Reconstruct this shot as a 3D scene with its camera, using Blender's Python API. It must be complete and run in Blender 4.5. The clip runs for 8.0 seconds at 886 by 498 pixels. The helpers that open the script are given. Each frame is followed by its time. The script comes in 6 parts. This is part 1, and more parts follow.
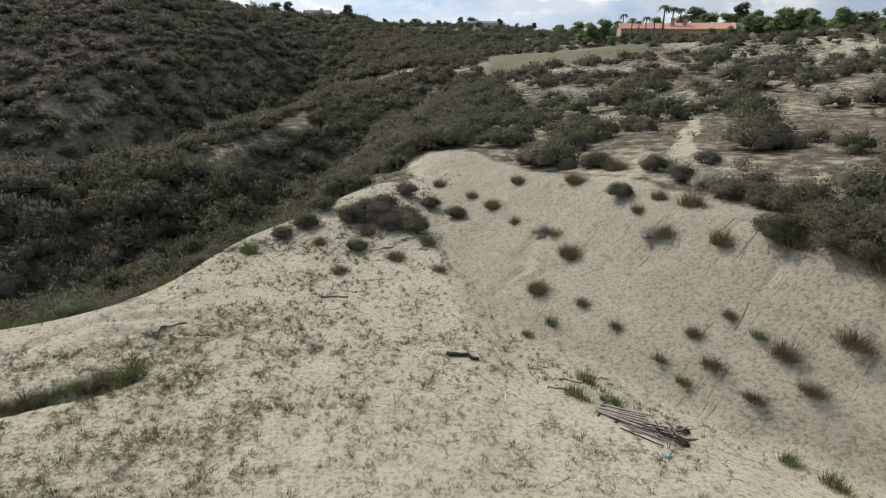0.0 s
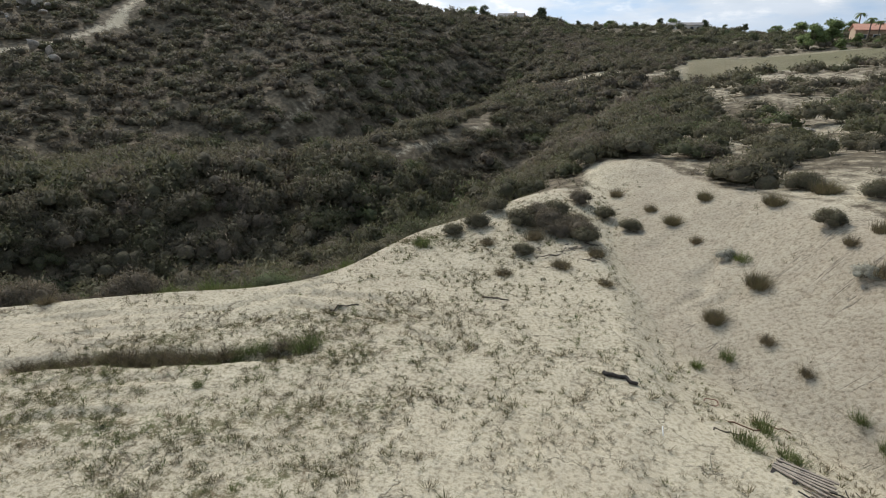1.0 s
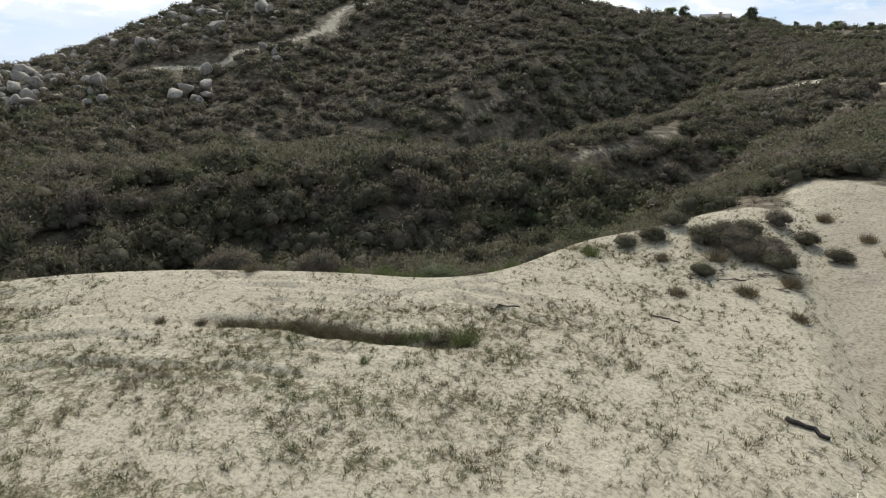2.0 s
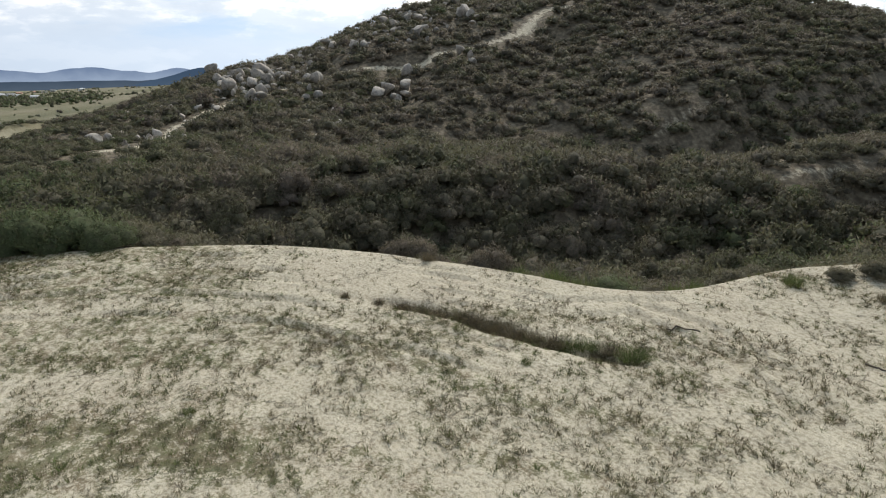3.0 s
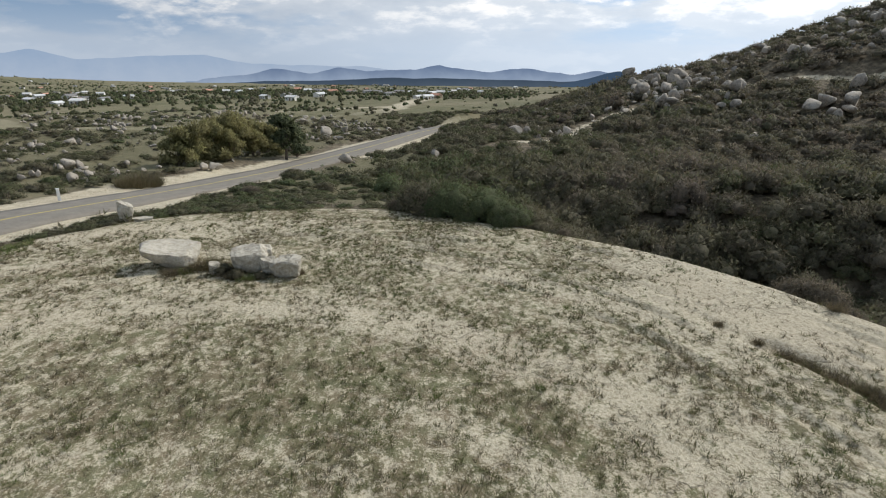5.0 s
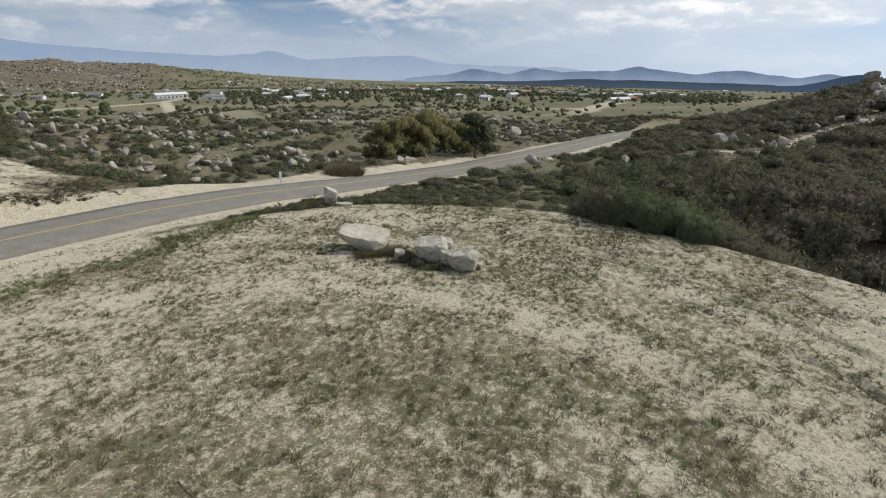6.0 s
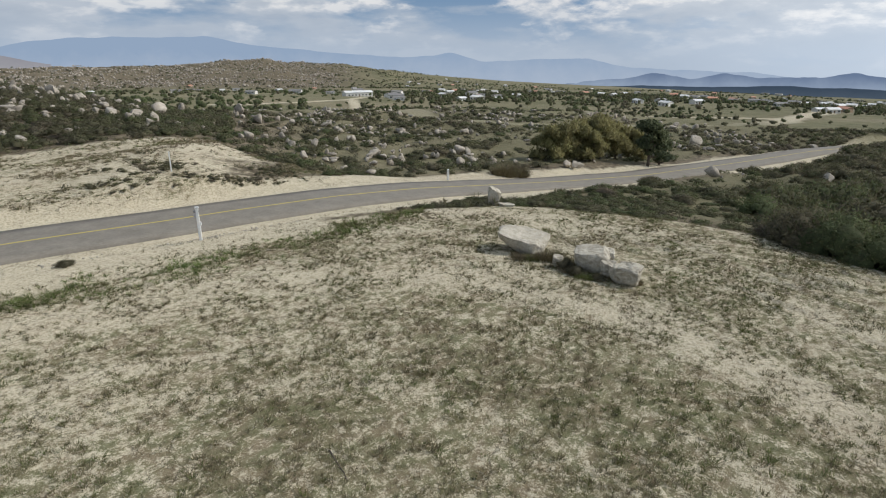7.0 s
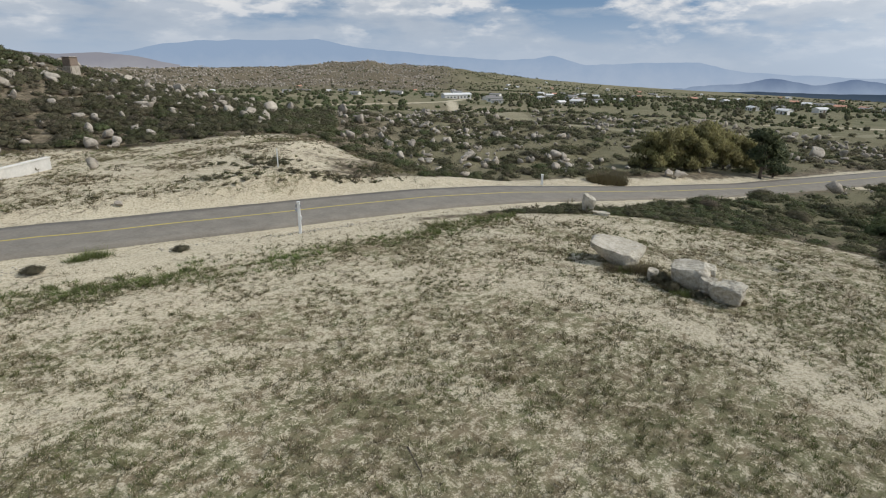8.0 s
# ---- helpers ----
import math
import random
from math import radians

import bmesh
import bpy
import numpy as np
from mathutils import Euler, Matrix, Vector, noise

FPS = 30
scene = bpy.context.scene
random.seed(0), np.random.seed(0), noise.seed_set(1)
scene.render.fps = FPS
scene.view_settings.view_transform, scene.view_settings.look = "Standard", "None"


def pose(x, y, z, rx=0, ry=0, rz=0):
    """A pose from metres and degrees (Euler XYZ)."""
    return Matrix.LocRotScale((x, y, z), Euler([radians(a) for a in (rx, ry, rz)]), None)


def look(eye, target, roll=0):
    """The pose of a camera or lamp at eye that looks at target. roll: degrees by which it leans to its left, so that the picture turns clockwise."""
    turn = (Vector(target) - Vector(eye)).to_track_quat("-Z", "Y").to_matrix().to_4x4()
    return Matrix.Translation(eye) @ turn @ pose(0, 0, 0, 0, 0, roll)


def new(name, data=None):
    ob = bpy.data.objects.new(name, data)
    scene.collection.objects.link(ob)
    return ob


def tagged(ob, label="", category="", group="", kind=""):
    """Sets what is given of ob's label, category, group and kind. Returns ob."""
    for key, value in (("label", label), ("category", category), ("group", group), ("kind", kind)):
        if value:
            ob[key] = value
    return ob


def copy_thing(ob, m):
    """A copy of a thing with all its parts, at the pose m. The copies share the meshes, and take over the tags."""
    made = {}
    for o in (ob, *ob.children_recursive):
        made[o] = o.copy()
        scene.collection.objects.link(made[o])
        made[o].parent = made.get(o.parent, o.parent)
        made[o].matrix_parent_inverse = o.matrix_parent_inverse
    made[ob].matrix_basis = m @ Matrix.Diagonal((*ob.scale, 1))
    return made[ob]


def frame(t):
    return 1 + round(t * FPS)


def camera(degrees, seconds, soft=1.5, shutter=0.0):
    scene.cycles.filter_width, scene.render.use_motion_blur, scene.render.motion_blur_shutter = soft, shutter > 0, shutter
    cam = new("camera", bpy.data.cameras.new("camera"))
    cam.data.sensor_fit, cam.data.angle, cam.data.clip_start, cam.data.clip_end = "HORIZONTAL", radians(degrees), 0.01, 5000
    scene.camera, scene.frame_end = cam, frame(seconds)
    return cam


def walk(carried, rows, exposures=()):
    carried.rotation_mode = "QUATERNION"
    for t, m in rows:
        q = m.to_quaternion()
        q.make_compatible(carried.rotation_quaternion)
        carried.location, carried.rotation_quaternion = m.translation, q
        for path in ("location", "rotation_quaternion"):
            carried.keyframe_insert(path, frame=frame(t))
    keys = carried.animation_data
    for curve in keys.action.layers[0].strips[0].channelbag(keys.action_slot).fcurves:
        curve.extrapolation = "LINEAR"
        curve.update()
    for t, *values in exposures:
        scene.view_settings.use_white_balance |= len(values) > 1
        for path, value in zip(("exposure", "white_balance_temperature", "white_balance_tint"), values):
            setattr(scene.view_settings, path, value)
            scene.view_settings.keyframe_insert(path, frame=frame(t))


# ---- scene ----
EYE = 8.5
cam = camera(75.09, 8.0, soft=1.1)
# seconds, drift in metres, yaw, pitch and roll of the hovering camera as it turns
TURN = [
    (0.0, -0.01, 0.02, 0.00, -0.02, -20.52, 0.06), (0.5, 0.06, 0.09, 0.02, 9.24, -20.38, 0.00),
    (1.0, 0.09, 0.12, 0.07, 17.75, -20.31, -0.08), (2.5, 0.03, 0.09, 0.03, 44.16, -19.81, -0.14),
    (3.0, -0.01, 0.05, -0.03, 53.08, -19.65, 0.01), (3.5, -0.06, 0.01, -0.06, 61.59, -19.52, 0.20),
    (4.0, -0.07, -0.06, -0.04, 71.06, -19.44, 0.30), (4.5, -0.15, -0.07, -0.08, 81.23, -19.33, 0.30),
    (6.0, -0.08, -0.02, -0.02, 109.59, -19.22, -0.08), (6.5, -0.14, -0.05, -0.01, 118.22, -19.14, 0.03),
    (7.0, -0.22, -0.15, -0.08, 125.99, -19.01, 0.15), (7.5, -0.23, -0.18, -0.06, 131.25, -18.89, 0.27),
    (8.0, -0.25, -0.14, -0.04, 135.38, -18.80, 0.38),
]
walk(cam, [(t, pose(x, y, EYE + z, 90 + pitch, 0, yaw) @ pose(0, 0, 0, 0, 0, roll)) for t, x, y, z, yaw, pitch, roll in TURN],
     [(0.0, 0.0), (1.0, 0.04), (2.5, 0.1), (3.5, 0.1), (4.5, 0.0), (6.0, -0.11), (7.0, -0.13), (8.0, -0.14)])

# ---- daylight ----
SUN_AZ, SUN_EL = 40.0, 42.0
world = bpy.data.worlds.new("daylight")
scene.world = world
world.use_nodes = True


def sun_dir(az, el):
    a, e = radians(az), radians(el)
    return Vector((-math.sin(a) * math.cos(e), math.cos(a) * math.cos(e), math.sin(e)))


def build_sky():
    nt = world.node_tree
    nt.nodes.clear()
    out = nt.nodes.new("ShaderNodeOutputWorld")
    bg = nt.nodes.new("ShaderNodeBackground")
    sky = nt.nodes.new("ShaderNodeTexSky")
    sky.sky_type, sky.sun_disc = "NISHITA", False
    d = sun_dir(SUN_AZ, SUN_EL)
    sky.sun_elevation, sky.sun_rotation = radians(SUN_EL), math.atan2(d.x, d.y)
    sky.air_density, sky.dust_density, sky.ozone_density = 1.0, 0.3, 2.0
    co = nt.nodes.new("ShaderNodeTexCoord")
    sep = nt.nodes.new("ShaderNodeSeparateXYZ")
    nt.links.new(co.outputs["Generated"], sep.inputs[0])

    def m(op, a, b):
        n = nt.nodes.new("ShaderNodeMath")
        n.operation = op
        for i, x in enumerate((a, b)):
            if isinstance(x, (int, float)):
                n.inputs[i].default_value = x
            else:
                nt.links.new(x, n.inputs[i])
        return n.outputs[0]

    # the sky's colour is taken a little above each direction, as over a hazy rim
    lifted = nt.nodes.new("ShaderNodeCombineXYZ")
    nt.links.new(sep.outputs["X"], lifted.inputs[0])
    nt.links.new(sep.outputs["Y"], lifted.inputs[1])
    nt.links.new(m("ADD", sep.outputs["Z"], 0.22), lifted.inputs[2])
    nt.links.new(lifted.outputs[0], sky.inputs["Vector"])

    def cloud_noise(wide, high, detail, rough, lift=0.0):
        comb = nt.nodes.new("ShaderNodeCombineXYZ")
        nt.links.new(m("MULTIPLY", sep.outputs["X"], wide), comb.inputs[0])
        nt.links.new(m("MULTIPLY", sep.outputs["Y"], wide), comb.inputs[1])
        nt.links.new(m("MULTIPLY", m("ADD", sep.outputs["Z"], lift), high), comb.inputs[2])
        n = nt.nodes.new("ShaderNodeTexNoise")
        n.inputs["Scale"].default_value, n.inputs["Detail"].default_value = 1.0, detail
        n.inputs["Roughness"].default_value = rough
        nt.links.new(comb.outputs[0], n.inputs["Vector"])
        return n.outputs[0]

    def ramp(fac, *stops):
        n = nt.nodes.new("ShaderNodeValToRGB")
        els = n.color_ramp.elements
        while len(els) < len(stops):
            els.new(0.5)
        for e, (p, c) in zip(els, stops):
            e.position, e.color = p, (*c, 1)
        nt.links.new(fac, n.inputs[0])
        return n.outputs[0]

    def blend(fac, a, b):
        n = nt.nodes.new("ShaderNodeMix")
        n.data_type = "RGBA"
        for key, value in (("Factor", fac), ("A", a), ("B", b)):
            if isinstance(value, tuple):
                n.inputs[key].default_value = (*value, 1)
            elif isinstance(value, float):
                n.inputs[key].default_value = value
            else:
                nt.links.new(value, n.inputs[key])
        return n.outputs["Result"]

    # a broken sheet of grey cloud with heaped white tops over it, blue between
    heap, above = cloud_noise(8.0, 23.0, 9, 0.56), cloud_noise(8.0, 23.0, 9, 0.56, 0.012)
    sheet = cloud_noise(3.0, 13.0, 7, 0.55)
    blue = blend(0.4, sky.outputs[0], (2.6, 4.6, 7.0))
    grey = ramp(heap, (0.35, (5.0, 5.7, 6.7)), (0.65, (7.3, 7.8, 8.4)))
    clear = blend(ramp(m("SUBTRACT", sheet, m("MULTIPLY", sep.outputs["Z"], 0.5)), (0.36, (0, 0, 0)), (0.46, (1, 1, 1))), blue, grey)
    white = ramp(m("ADD", m("SUBTRACT", heap, above), 0.5), (0.44, (6.2, 6.8, 7.7)), (0.55, (10.6, 10.5, 10.4)))
    cover = ramp(m("ADD", m("MULTIPLY", heap, 0.7), m("MULTIPLY", sheet, 0.3)), (0.49, (0, 0, 0)), (0.56, (0.85, 0.85, 0.85)))
    clouds = blend(cover, clear, white)
    # haze whitens the rim of the sky
    rim = ramp(sep.outputs["Z"], (0.0, (0.9, 0.9, 0.9)), (0.03, (0.55, 0.55, 0.55)), (0.075, (0.08, 0.08, 0.08)))
    haze = blend(rim, clouds, (5.2, 6.2, 7.6))
    # thin cloud glows round the sun
    near = nt.nodes.new("ShaderNodeVectorMath")
    near.operation = "DOT_PRODUCT"
    near.inputs[1].default_value = d
    nt.links.new(co.outputs["Generated"], near.inputs[0])
    veil = nt.nodes.new("ShaderNodeValToRGB")
    veil.color_ramp.elements[0].position, veil.color_ramp.elements[1].position = 0.25, 0.9
    veil.color_ramp.elements[0].color, veil.color_ramp.elements[1].color = (0.95, 0.95, 0.95, 1), (1.85, 1.78, 1.68, 1)
    nt.links.new(near.outputs["Value"], veil.inputs[0])
    lit = nt.nodes.new("ShaderNodeMix")
    lit.data_type, lit.blend_type = "RGBA", "MULTIPLY"
    lit.inputs["Factor"].default_value = 1.0
    nt.links.new(haze, lit.inputs["A"])
    nt.links.new(veil.outputs[0], lit.inputs["B"])
    nt.links.new(lit.outputs["Result"], bg.inputs["Color"])
    bg.inputs["Strength"].default_value = 0.09
    nt.links.new(bg.outputs[0], out.inputs[0])


build_sky()
sun = new("sun", bpy.data.lights.new("sun", "SUN"))
sun.data.energy, sun.data.angle, sun.data.color = 3.2, radians(0.6), (1.0, 0.95, 0.87)
sun.matrix_world = look(sun_dir(SUN_AZ, SUN_EL) * 100, (0, 0, 0))

# ---- landform ----
# Heights are blended between landform lines that run round the pad; azimuth in degrees, counted
# to the left from +y. Each line: distances and heights at the azimuths of AZ.
AZ = [-60, -45, -30, -18, -8, -4, 0, 4, 8, 14, 20, 28, 36, 46, 56, 66, 74, 82, 90, 94, 98, 108, 120, 135, 143, 150, 162, 174, 190, 230]
PAD_R = [11, 10.5, 11, 12, 13, 15, 18, 20, 20, 20, 20, 17, 16, 17, 17, 17, 17, 17, 17, 17, 17, 17, 17, 17, 17, 17, 17, 17, 17, 15]
PAD_Z = [-0.1, -0.1, -0.1, -0.1, -0.1, 0, 0, 0, 0, 0, 0, 0, 0, 0, 0, 0, 0, 0, 0, 0, 0, 0, 0, 0, 0, 0, 0, 0, 0, 0]
FOOT_R = [14.5, 13.9, 14.2, 15.3, 17.6, 20, 25, 30.5, 30, 27, 25, 21.3, 20.4, 21.3, 22.7, 24.5, 26, 27.2, 28.7, 29.6, 30.5, 31.4, 31.6, 29.6, 28.8, 28.4, 27.6, 28, 27, 22]
FOOT_Z = [-0.9, -0.9, -0.9, -0.9, -0.8, -0.6, -0.1, 0.75, 0.7, 0.45, 0.2, 0.05, 0, 0, 0, 0, 0, 0, 0, 0.02, 0.05, 0.05, 0.1, 0.05, 0, 0, 0, 0, 0, 0]
NEXT_R = [15.5, 17.5, 20, 24, 30, 33, 35.5, 38, 50, 48, 47, 45.2, 45, 44.6, 44.4, 43.6, 43.2, 42.6, 42, 43, 44, 44, 41, 34, 31.2, 30.4, 29.6, 30, 29.5, 27]
NEXT_Z = [3.2, 3.1, 2.8, 2.4, 1.74, 1.4, 1, 0.2, -3.6, -5, -5.8, -6.2, -6.4, -6.4, -6.2, -5.6, -4.9, -4.6, -4.0, -3.4, -2.6, -2.4, -1.5, -0.35, -0.2, -0.2, -0.2, -0.2, -0.2, 0]
RIDGE_R = [60, 62, 60, 60, 62, 66, 72, 82, 88, 75, 62, 53, 50, 48.4, 48, 47.4, 47.4, 50, 56, 62, 96, 72, 54, 43, 41.5, 42, 44, 45, 45, 50]
RIDGE_Z = [5, 4.4, 3.4, 2.4, 1.3, 0.9, 0.4, 0, 0.3, -1.24, -1.65, -2, -1.7, -1.5, -1.5, -1.9, -2.6, -2.9, -3.0, -3.8, -6.6, -5, -2.6, -0.8, -0.1, 0.7, 0.5, 0.4, 0.5, 0]
VALE_R = [90, 90, 92, 95, 98, 98, 98, 105, 118, 95, 85, 75, 68, 64, 62, 60, 60, 64, 70, 80, 116, 96, 76, 62, 58, 57, 58, 60, 60, 70]
VALE_Z = [8, 7, 5.4, 4.2, 2.8, 2.2, 1.4, 0.2, -1, -3.5, -3, -3.5, -4.2, -3.8, -3.4, -2.8, -2.6, -2.6, -3.2, -5.0, -8, -6.6, -4.6, -3, -1.4, 0.6, 0.6, 0.8, 1.5, 0]
HILL_R = [120, 120, 130, 135, 130, 125, 120, 160, 220, 200, 175, 165, 165, 165, 160, 150, 130, 108, 90, 112, 155, 155, 148, 135, 120, 110, 118, 108, 100, 110]
HILL_Z = [13, 11.6, 8.6, 6.1, 3.4, 2.6, 1.8, 5, 13.2, 14, 15.2, 21, 24, 20.4, 15.2, 5.4, 0.3, -2.3, -3.4, -7.4, -9.4, -9.2, -8.2, -5.8, -4.2, -2.6, 2.2, 9.4, 14, 2]
BACK_R = [200, 200, 220, 240, 260, 260, 255, 270, 300, 290, 280, 280, 280, 280, 280, 270, 250, 240, 250, 280, 300, 300, 300, 300, 280, 260, 220, 200, 200, 200]
BACK_Z = [14, 12.5, 9, 7, 9.6, 10.4, 11, 11.5, 12, 12, 12, 14, 15, 14, 8, 0, -9, -15, -18, -19, -20, -20, -19.6, -19, -17, -14, -8, 0, 8, 3]
FAR_R = [900, 900, 900, 900, 900, 900, 900, 900, 900, 900, 900, 900, 900, 900, 900, 900, 950, 1000, 1000, 1000, 1000, 1000, 1000, 950, 900, 900, 900, 900, 900, 900]
FAR_Z = [0, 0, 0, 0, 0, 0, 0, 0, 0, 0, 0, 0, 0, 0, -5, -24, -50, -57, -58, -57, -57, -55, -51, -46, -42, -40, -40, -38, -30, -10]
RIM_R = [1600, 1600, 1600, 1600, 1600, 1600, 1600, 1600, 1600, 1600, 1600, 1600, 1600, 1600, 1600, 1600, 1600, 1600, 1600, 1600, 1600, 1600, 1550, 1450, 1400, 1450, 1450, 1450, 1450, 1600]
RIM_Z = [0, 0, 0, 0, 0, 0, 0, 0, 0, 0, 0, 0, 0, -10, -30, -80, -94, -101, -100, -98, -96, -89, -74, -30, -15.5, -26, -28, -30, -30, -20]
EDGE_R = [4600] * len(AZ)
EDGE_Z = [-60, -60, -60, -60, -60, -60, -60, -60, -60, -60, -60, -80, -100, -140, -170, -240, -280, -294, -292, -287, -282, -264, -228, -200, -190, -190, -190, -190, -150, -80]
NEXT_Z = [z * 1.2 if 10 < a < 80 else z for a, z in zip(AZ, NEXT_Z)]
NEXT_R = [r - 5.5 if 10 < a < 80 else r for a, r in zip(AZ, NEXT_R)]
# the steep fall just past the brink, as a share of the way from foot to gully, and its depth
DROP_R = [f + 0.3 * (n - f) for f, n in zip(FOOT_R, NEXT_R)]
DROP_Z = [f + (n - f) * (0.55 if 10 < a < 80 else 0.3) for a, f, n in zip(AZ, FOOT_Z, NEXT_Z)]
LINES = [(PAD_R, PAD_Z), (FOOT_R, FOOT_Z), (DROP_R, DROP_Z), (NEXT_R, NEXT_Z), (RIDGE_R, RIDGE_Z), (VALE_R, VALE_Z), (HILL_R, HILL_Z), (BACK_R, BACK_Z), (FAR_R, FAR_Z), (RIM_R, RIM_Z), (EDGE_R, EDGE_Z)]


def lattice(ix, iy, seed):
    n = (ix.astype(np.int64) * 374761393 + iy.astype(np.int64) * 668265263 + seed * 974634777) & 0xFFFFFFFF
    n = ((n ^ (n >> 13)) * 1274126177) & 0xFFFFFFFF
    n = ((n ^ (n >> 16)) * 2246822519) & 0xFFFFFFFF
    return ((n ^ (n >> 15)) & 0xFFFFFF) / float(0xFFFFFF) * 2 - 1


def wave(x, y, size, seed=0, octaves=3):
    """Smooth value noise in -1..1, size in metres."""
    total, amp, norm = 0.0, 1.0, 0.0
    for o in range(octaves):
        u, v = x / size + 17.3 * o, y / size - 9.1 * o
        iu, iv = np.floor(u), np.floor(v)
        fu, fv = u - iu, v - iv
        fu, fv = fu * fu * (3 - 2 * fu), fv * fv * (3 - 2 * fv)
        a, b = lattice(iu, iv, seed + o), lattice(iu + 1, iv, seed + o)
        c, d = lattice(iu, iv + 1, seed + o), lattice(iu + 1, iv + 1, seed + o)
        total = total + amp * ((a * (1 - fu) + b * fu) * (1 - fv) + (c * (1 - fu) + d * fu) * fv)
        norm, amp, size = norm + amp, amp * 0.5, size * 0.5
    return total / norm


def round_about(values, az):
    """A closed Catmull-Rom curve through the values at AZ."""
    k = np.array([AZ[-2] - 360, AZ[-1] - 360] + AZ + [AZ[0] + 360, AZ[1] + 360], float)
    v = np.array([values[-2], values[-1]] + list(values) + [values[0], values[1]], float)
    a = (np.asarray(az, float) + 60) % 360 - 60
    i = np.clip(np.searchsorted(k, a, "right") - 1, 1, len(k) - 3)
    h = k[i + 1] - k[i]
    t = (a - k[i]) / h
    m0 = (v[i + 1] - v[i - 1]) / (k[i + 1] - k[i - 1]) * h
    m1 = (v[i + 2] - v[i]) / (k[i + 2] - k[i]) * h
    t2, t3 = t * t, t * t * t
    return (2 * t3 - 3 * t2 + 1) * v[i] + (t3 - 2 * t2 + t) * m0 + (3 * t2 - 2 * t3) * v[i + 1] + (t3 - t2) * m1


def step(a, b, x):
    t = np.clip((x - a) / (b - a), 0, 1)
    return t * t * (3 - 2 * t)


def polar(az, r):
    a = np.radians(az)
    return -np.sin(a) * r, np.cos(a) * r


def to_polar(x, y):
    return np.degrees(np.arctan2(-x, y)), np.hypot(x, y)


def away(x, y, line):
    """Distance to a polyline of (azimuth, distance) corners, and how far along it the nearest place is."""
    pts = [polar(a, r) for a, r in line]
    best, along, run = np.full(np.shape(x), 1e9), np.zeros(np.shape(x)), 0.0
    for (ax, ay), (bx, by) in zip(pts, pts[1:]):
        ux, uy = bx - ax, by - ay
        ln = math.hypot(ux, uy)
        t = np.clip(((x - ax) * ux + (y - ay) * uy) / (ln * ln), 0, 1)
        d = np.hypot(x - ax - t * ux, y - ay - t * uy)
        near = d < best
        best, along = np.where(near, d, best), np.where(near, run + t * ln, along)
        run += ln
    return best, along


# the middle of the paved road, from behind the pad to where it leaves round the hill
ROAD = [(215, 47), (200, 38), (188, 34.5), (174, 33), (168, 32.3), (161.5, 32.4), (154, 32.9), (146, 34.6), (137.3, 37.4), (128.7, 41.6),
        (119.9, 48), (113.8, 56), (107, 67.5), (100.5, 83.5), (96.8, 97), (93.5, 114), (91, 128), (88.5, 147), (85.5, 168), (82, 192)]
ROAD_RUN = [34, 42, 47, 54, 61, 70, 80, 94, 112, 126, 144, 159, 177, 202, 230]
ROAD_FALL = [-0.14, -0.28, -0.46, -0.75, -1.3, -2.3, -3.6, -4.95, -5.95, -6.65, -7.4, -8.2, -9.5, -12.0, -15.0]
ROAD_HALF = 2.75
RILL = [(66, 19.6), (58.7, 18.4), (55, 18.0), (51.6, 17.3), (46.6, 16.4), (42.9, 15.9), (38.4, 15.6), (33, 15.5)]
TRACKS = [
    [(33, 18.5), (40, 17.6), (50, 18.8), (62, 21.0), (76, 23.5), (92, 26)],
    [(30, 20.0), (40, 18.9), (50, 20.2), (62, 22.4), (76, 25.0), (90, 27.2)],
    [(8, 9.5), (11, 11), (14.5, 13), (18, 15), (24, 17), (33, 18.3)],
    [(4, 8.8), (8, 11.5), (12, 14), (17, 16.5), (25, 18.4), (33, 19.4)],
    [(40, 14.6), (56, 16.6), (70, 19.4), (84, 22.4), (98, 25.4), (112, 28.4)],
    [(44, 13.2), (56, 14.9), (70, 17.4), (84, 20.2), (98, 23.4), (110, 26.6)],
    [(36, 16.6), (48, 17.6), (60, 19.8), (74, 22.0), (90, 24.6), (104, 28.0)],
    [(46, 20.6), (58, 22.2), (70, 24.2), (84, 26.4)],
]


# ravines cut into the hillsides and spurs that stand between them: depth, half width, corners
RAVINES = [
    (6.5, 8.0, [(36, 70), (29.9, 80), (25.5, 87), (21, 96), (17.3, 110), (14.2, 134)]),
    (3.0, 6.0, [(14, 56), (8, 66), (4.6, 76), (0, 92), (-4, 106)]),
    (3.4, 7.0, [(50, 78), (46, 100), (42, 122)]),
    (2.6, 6.0, [(62, 70), (59, 90), (56, 110)]),
    (3.0, 6.5, [(40, 84), (38, 104), (35, 130)]),
    (1.8, 2.6, [(47, 44), (46, 49)]),
    (1.6, 2.4, [(24, 46), (22.5, 58)]),
    (1.8, 2.4, [(18, 48), (17, 62)]),
    (1.6, 2.2, [(33.5, 45), (32.5, 52)]),
]


def road_height(along):
    return np.interp(along, ROAD_RUN, ROAD_FALL)


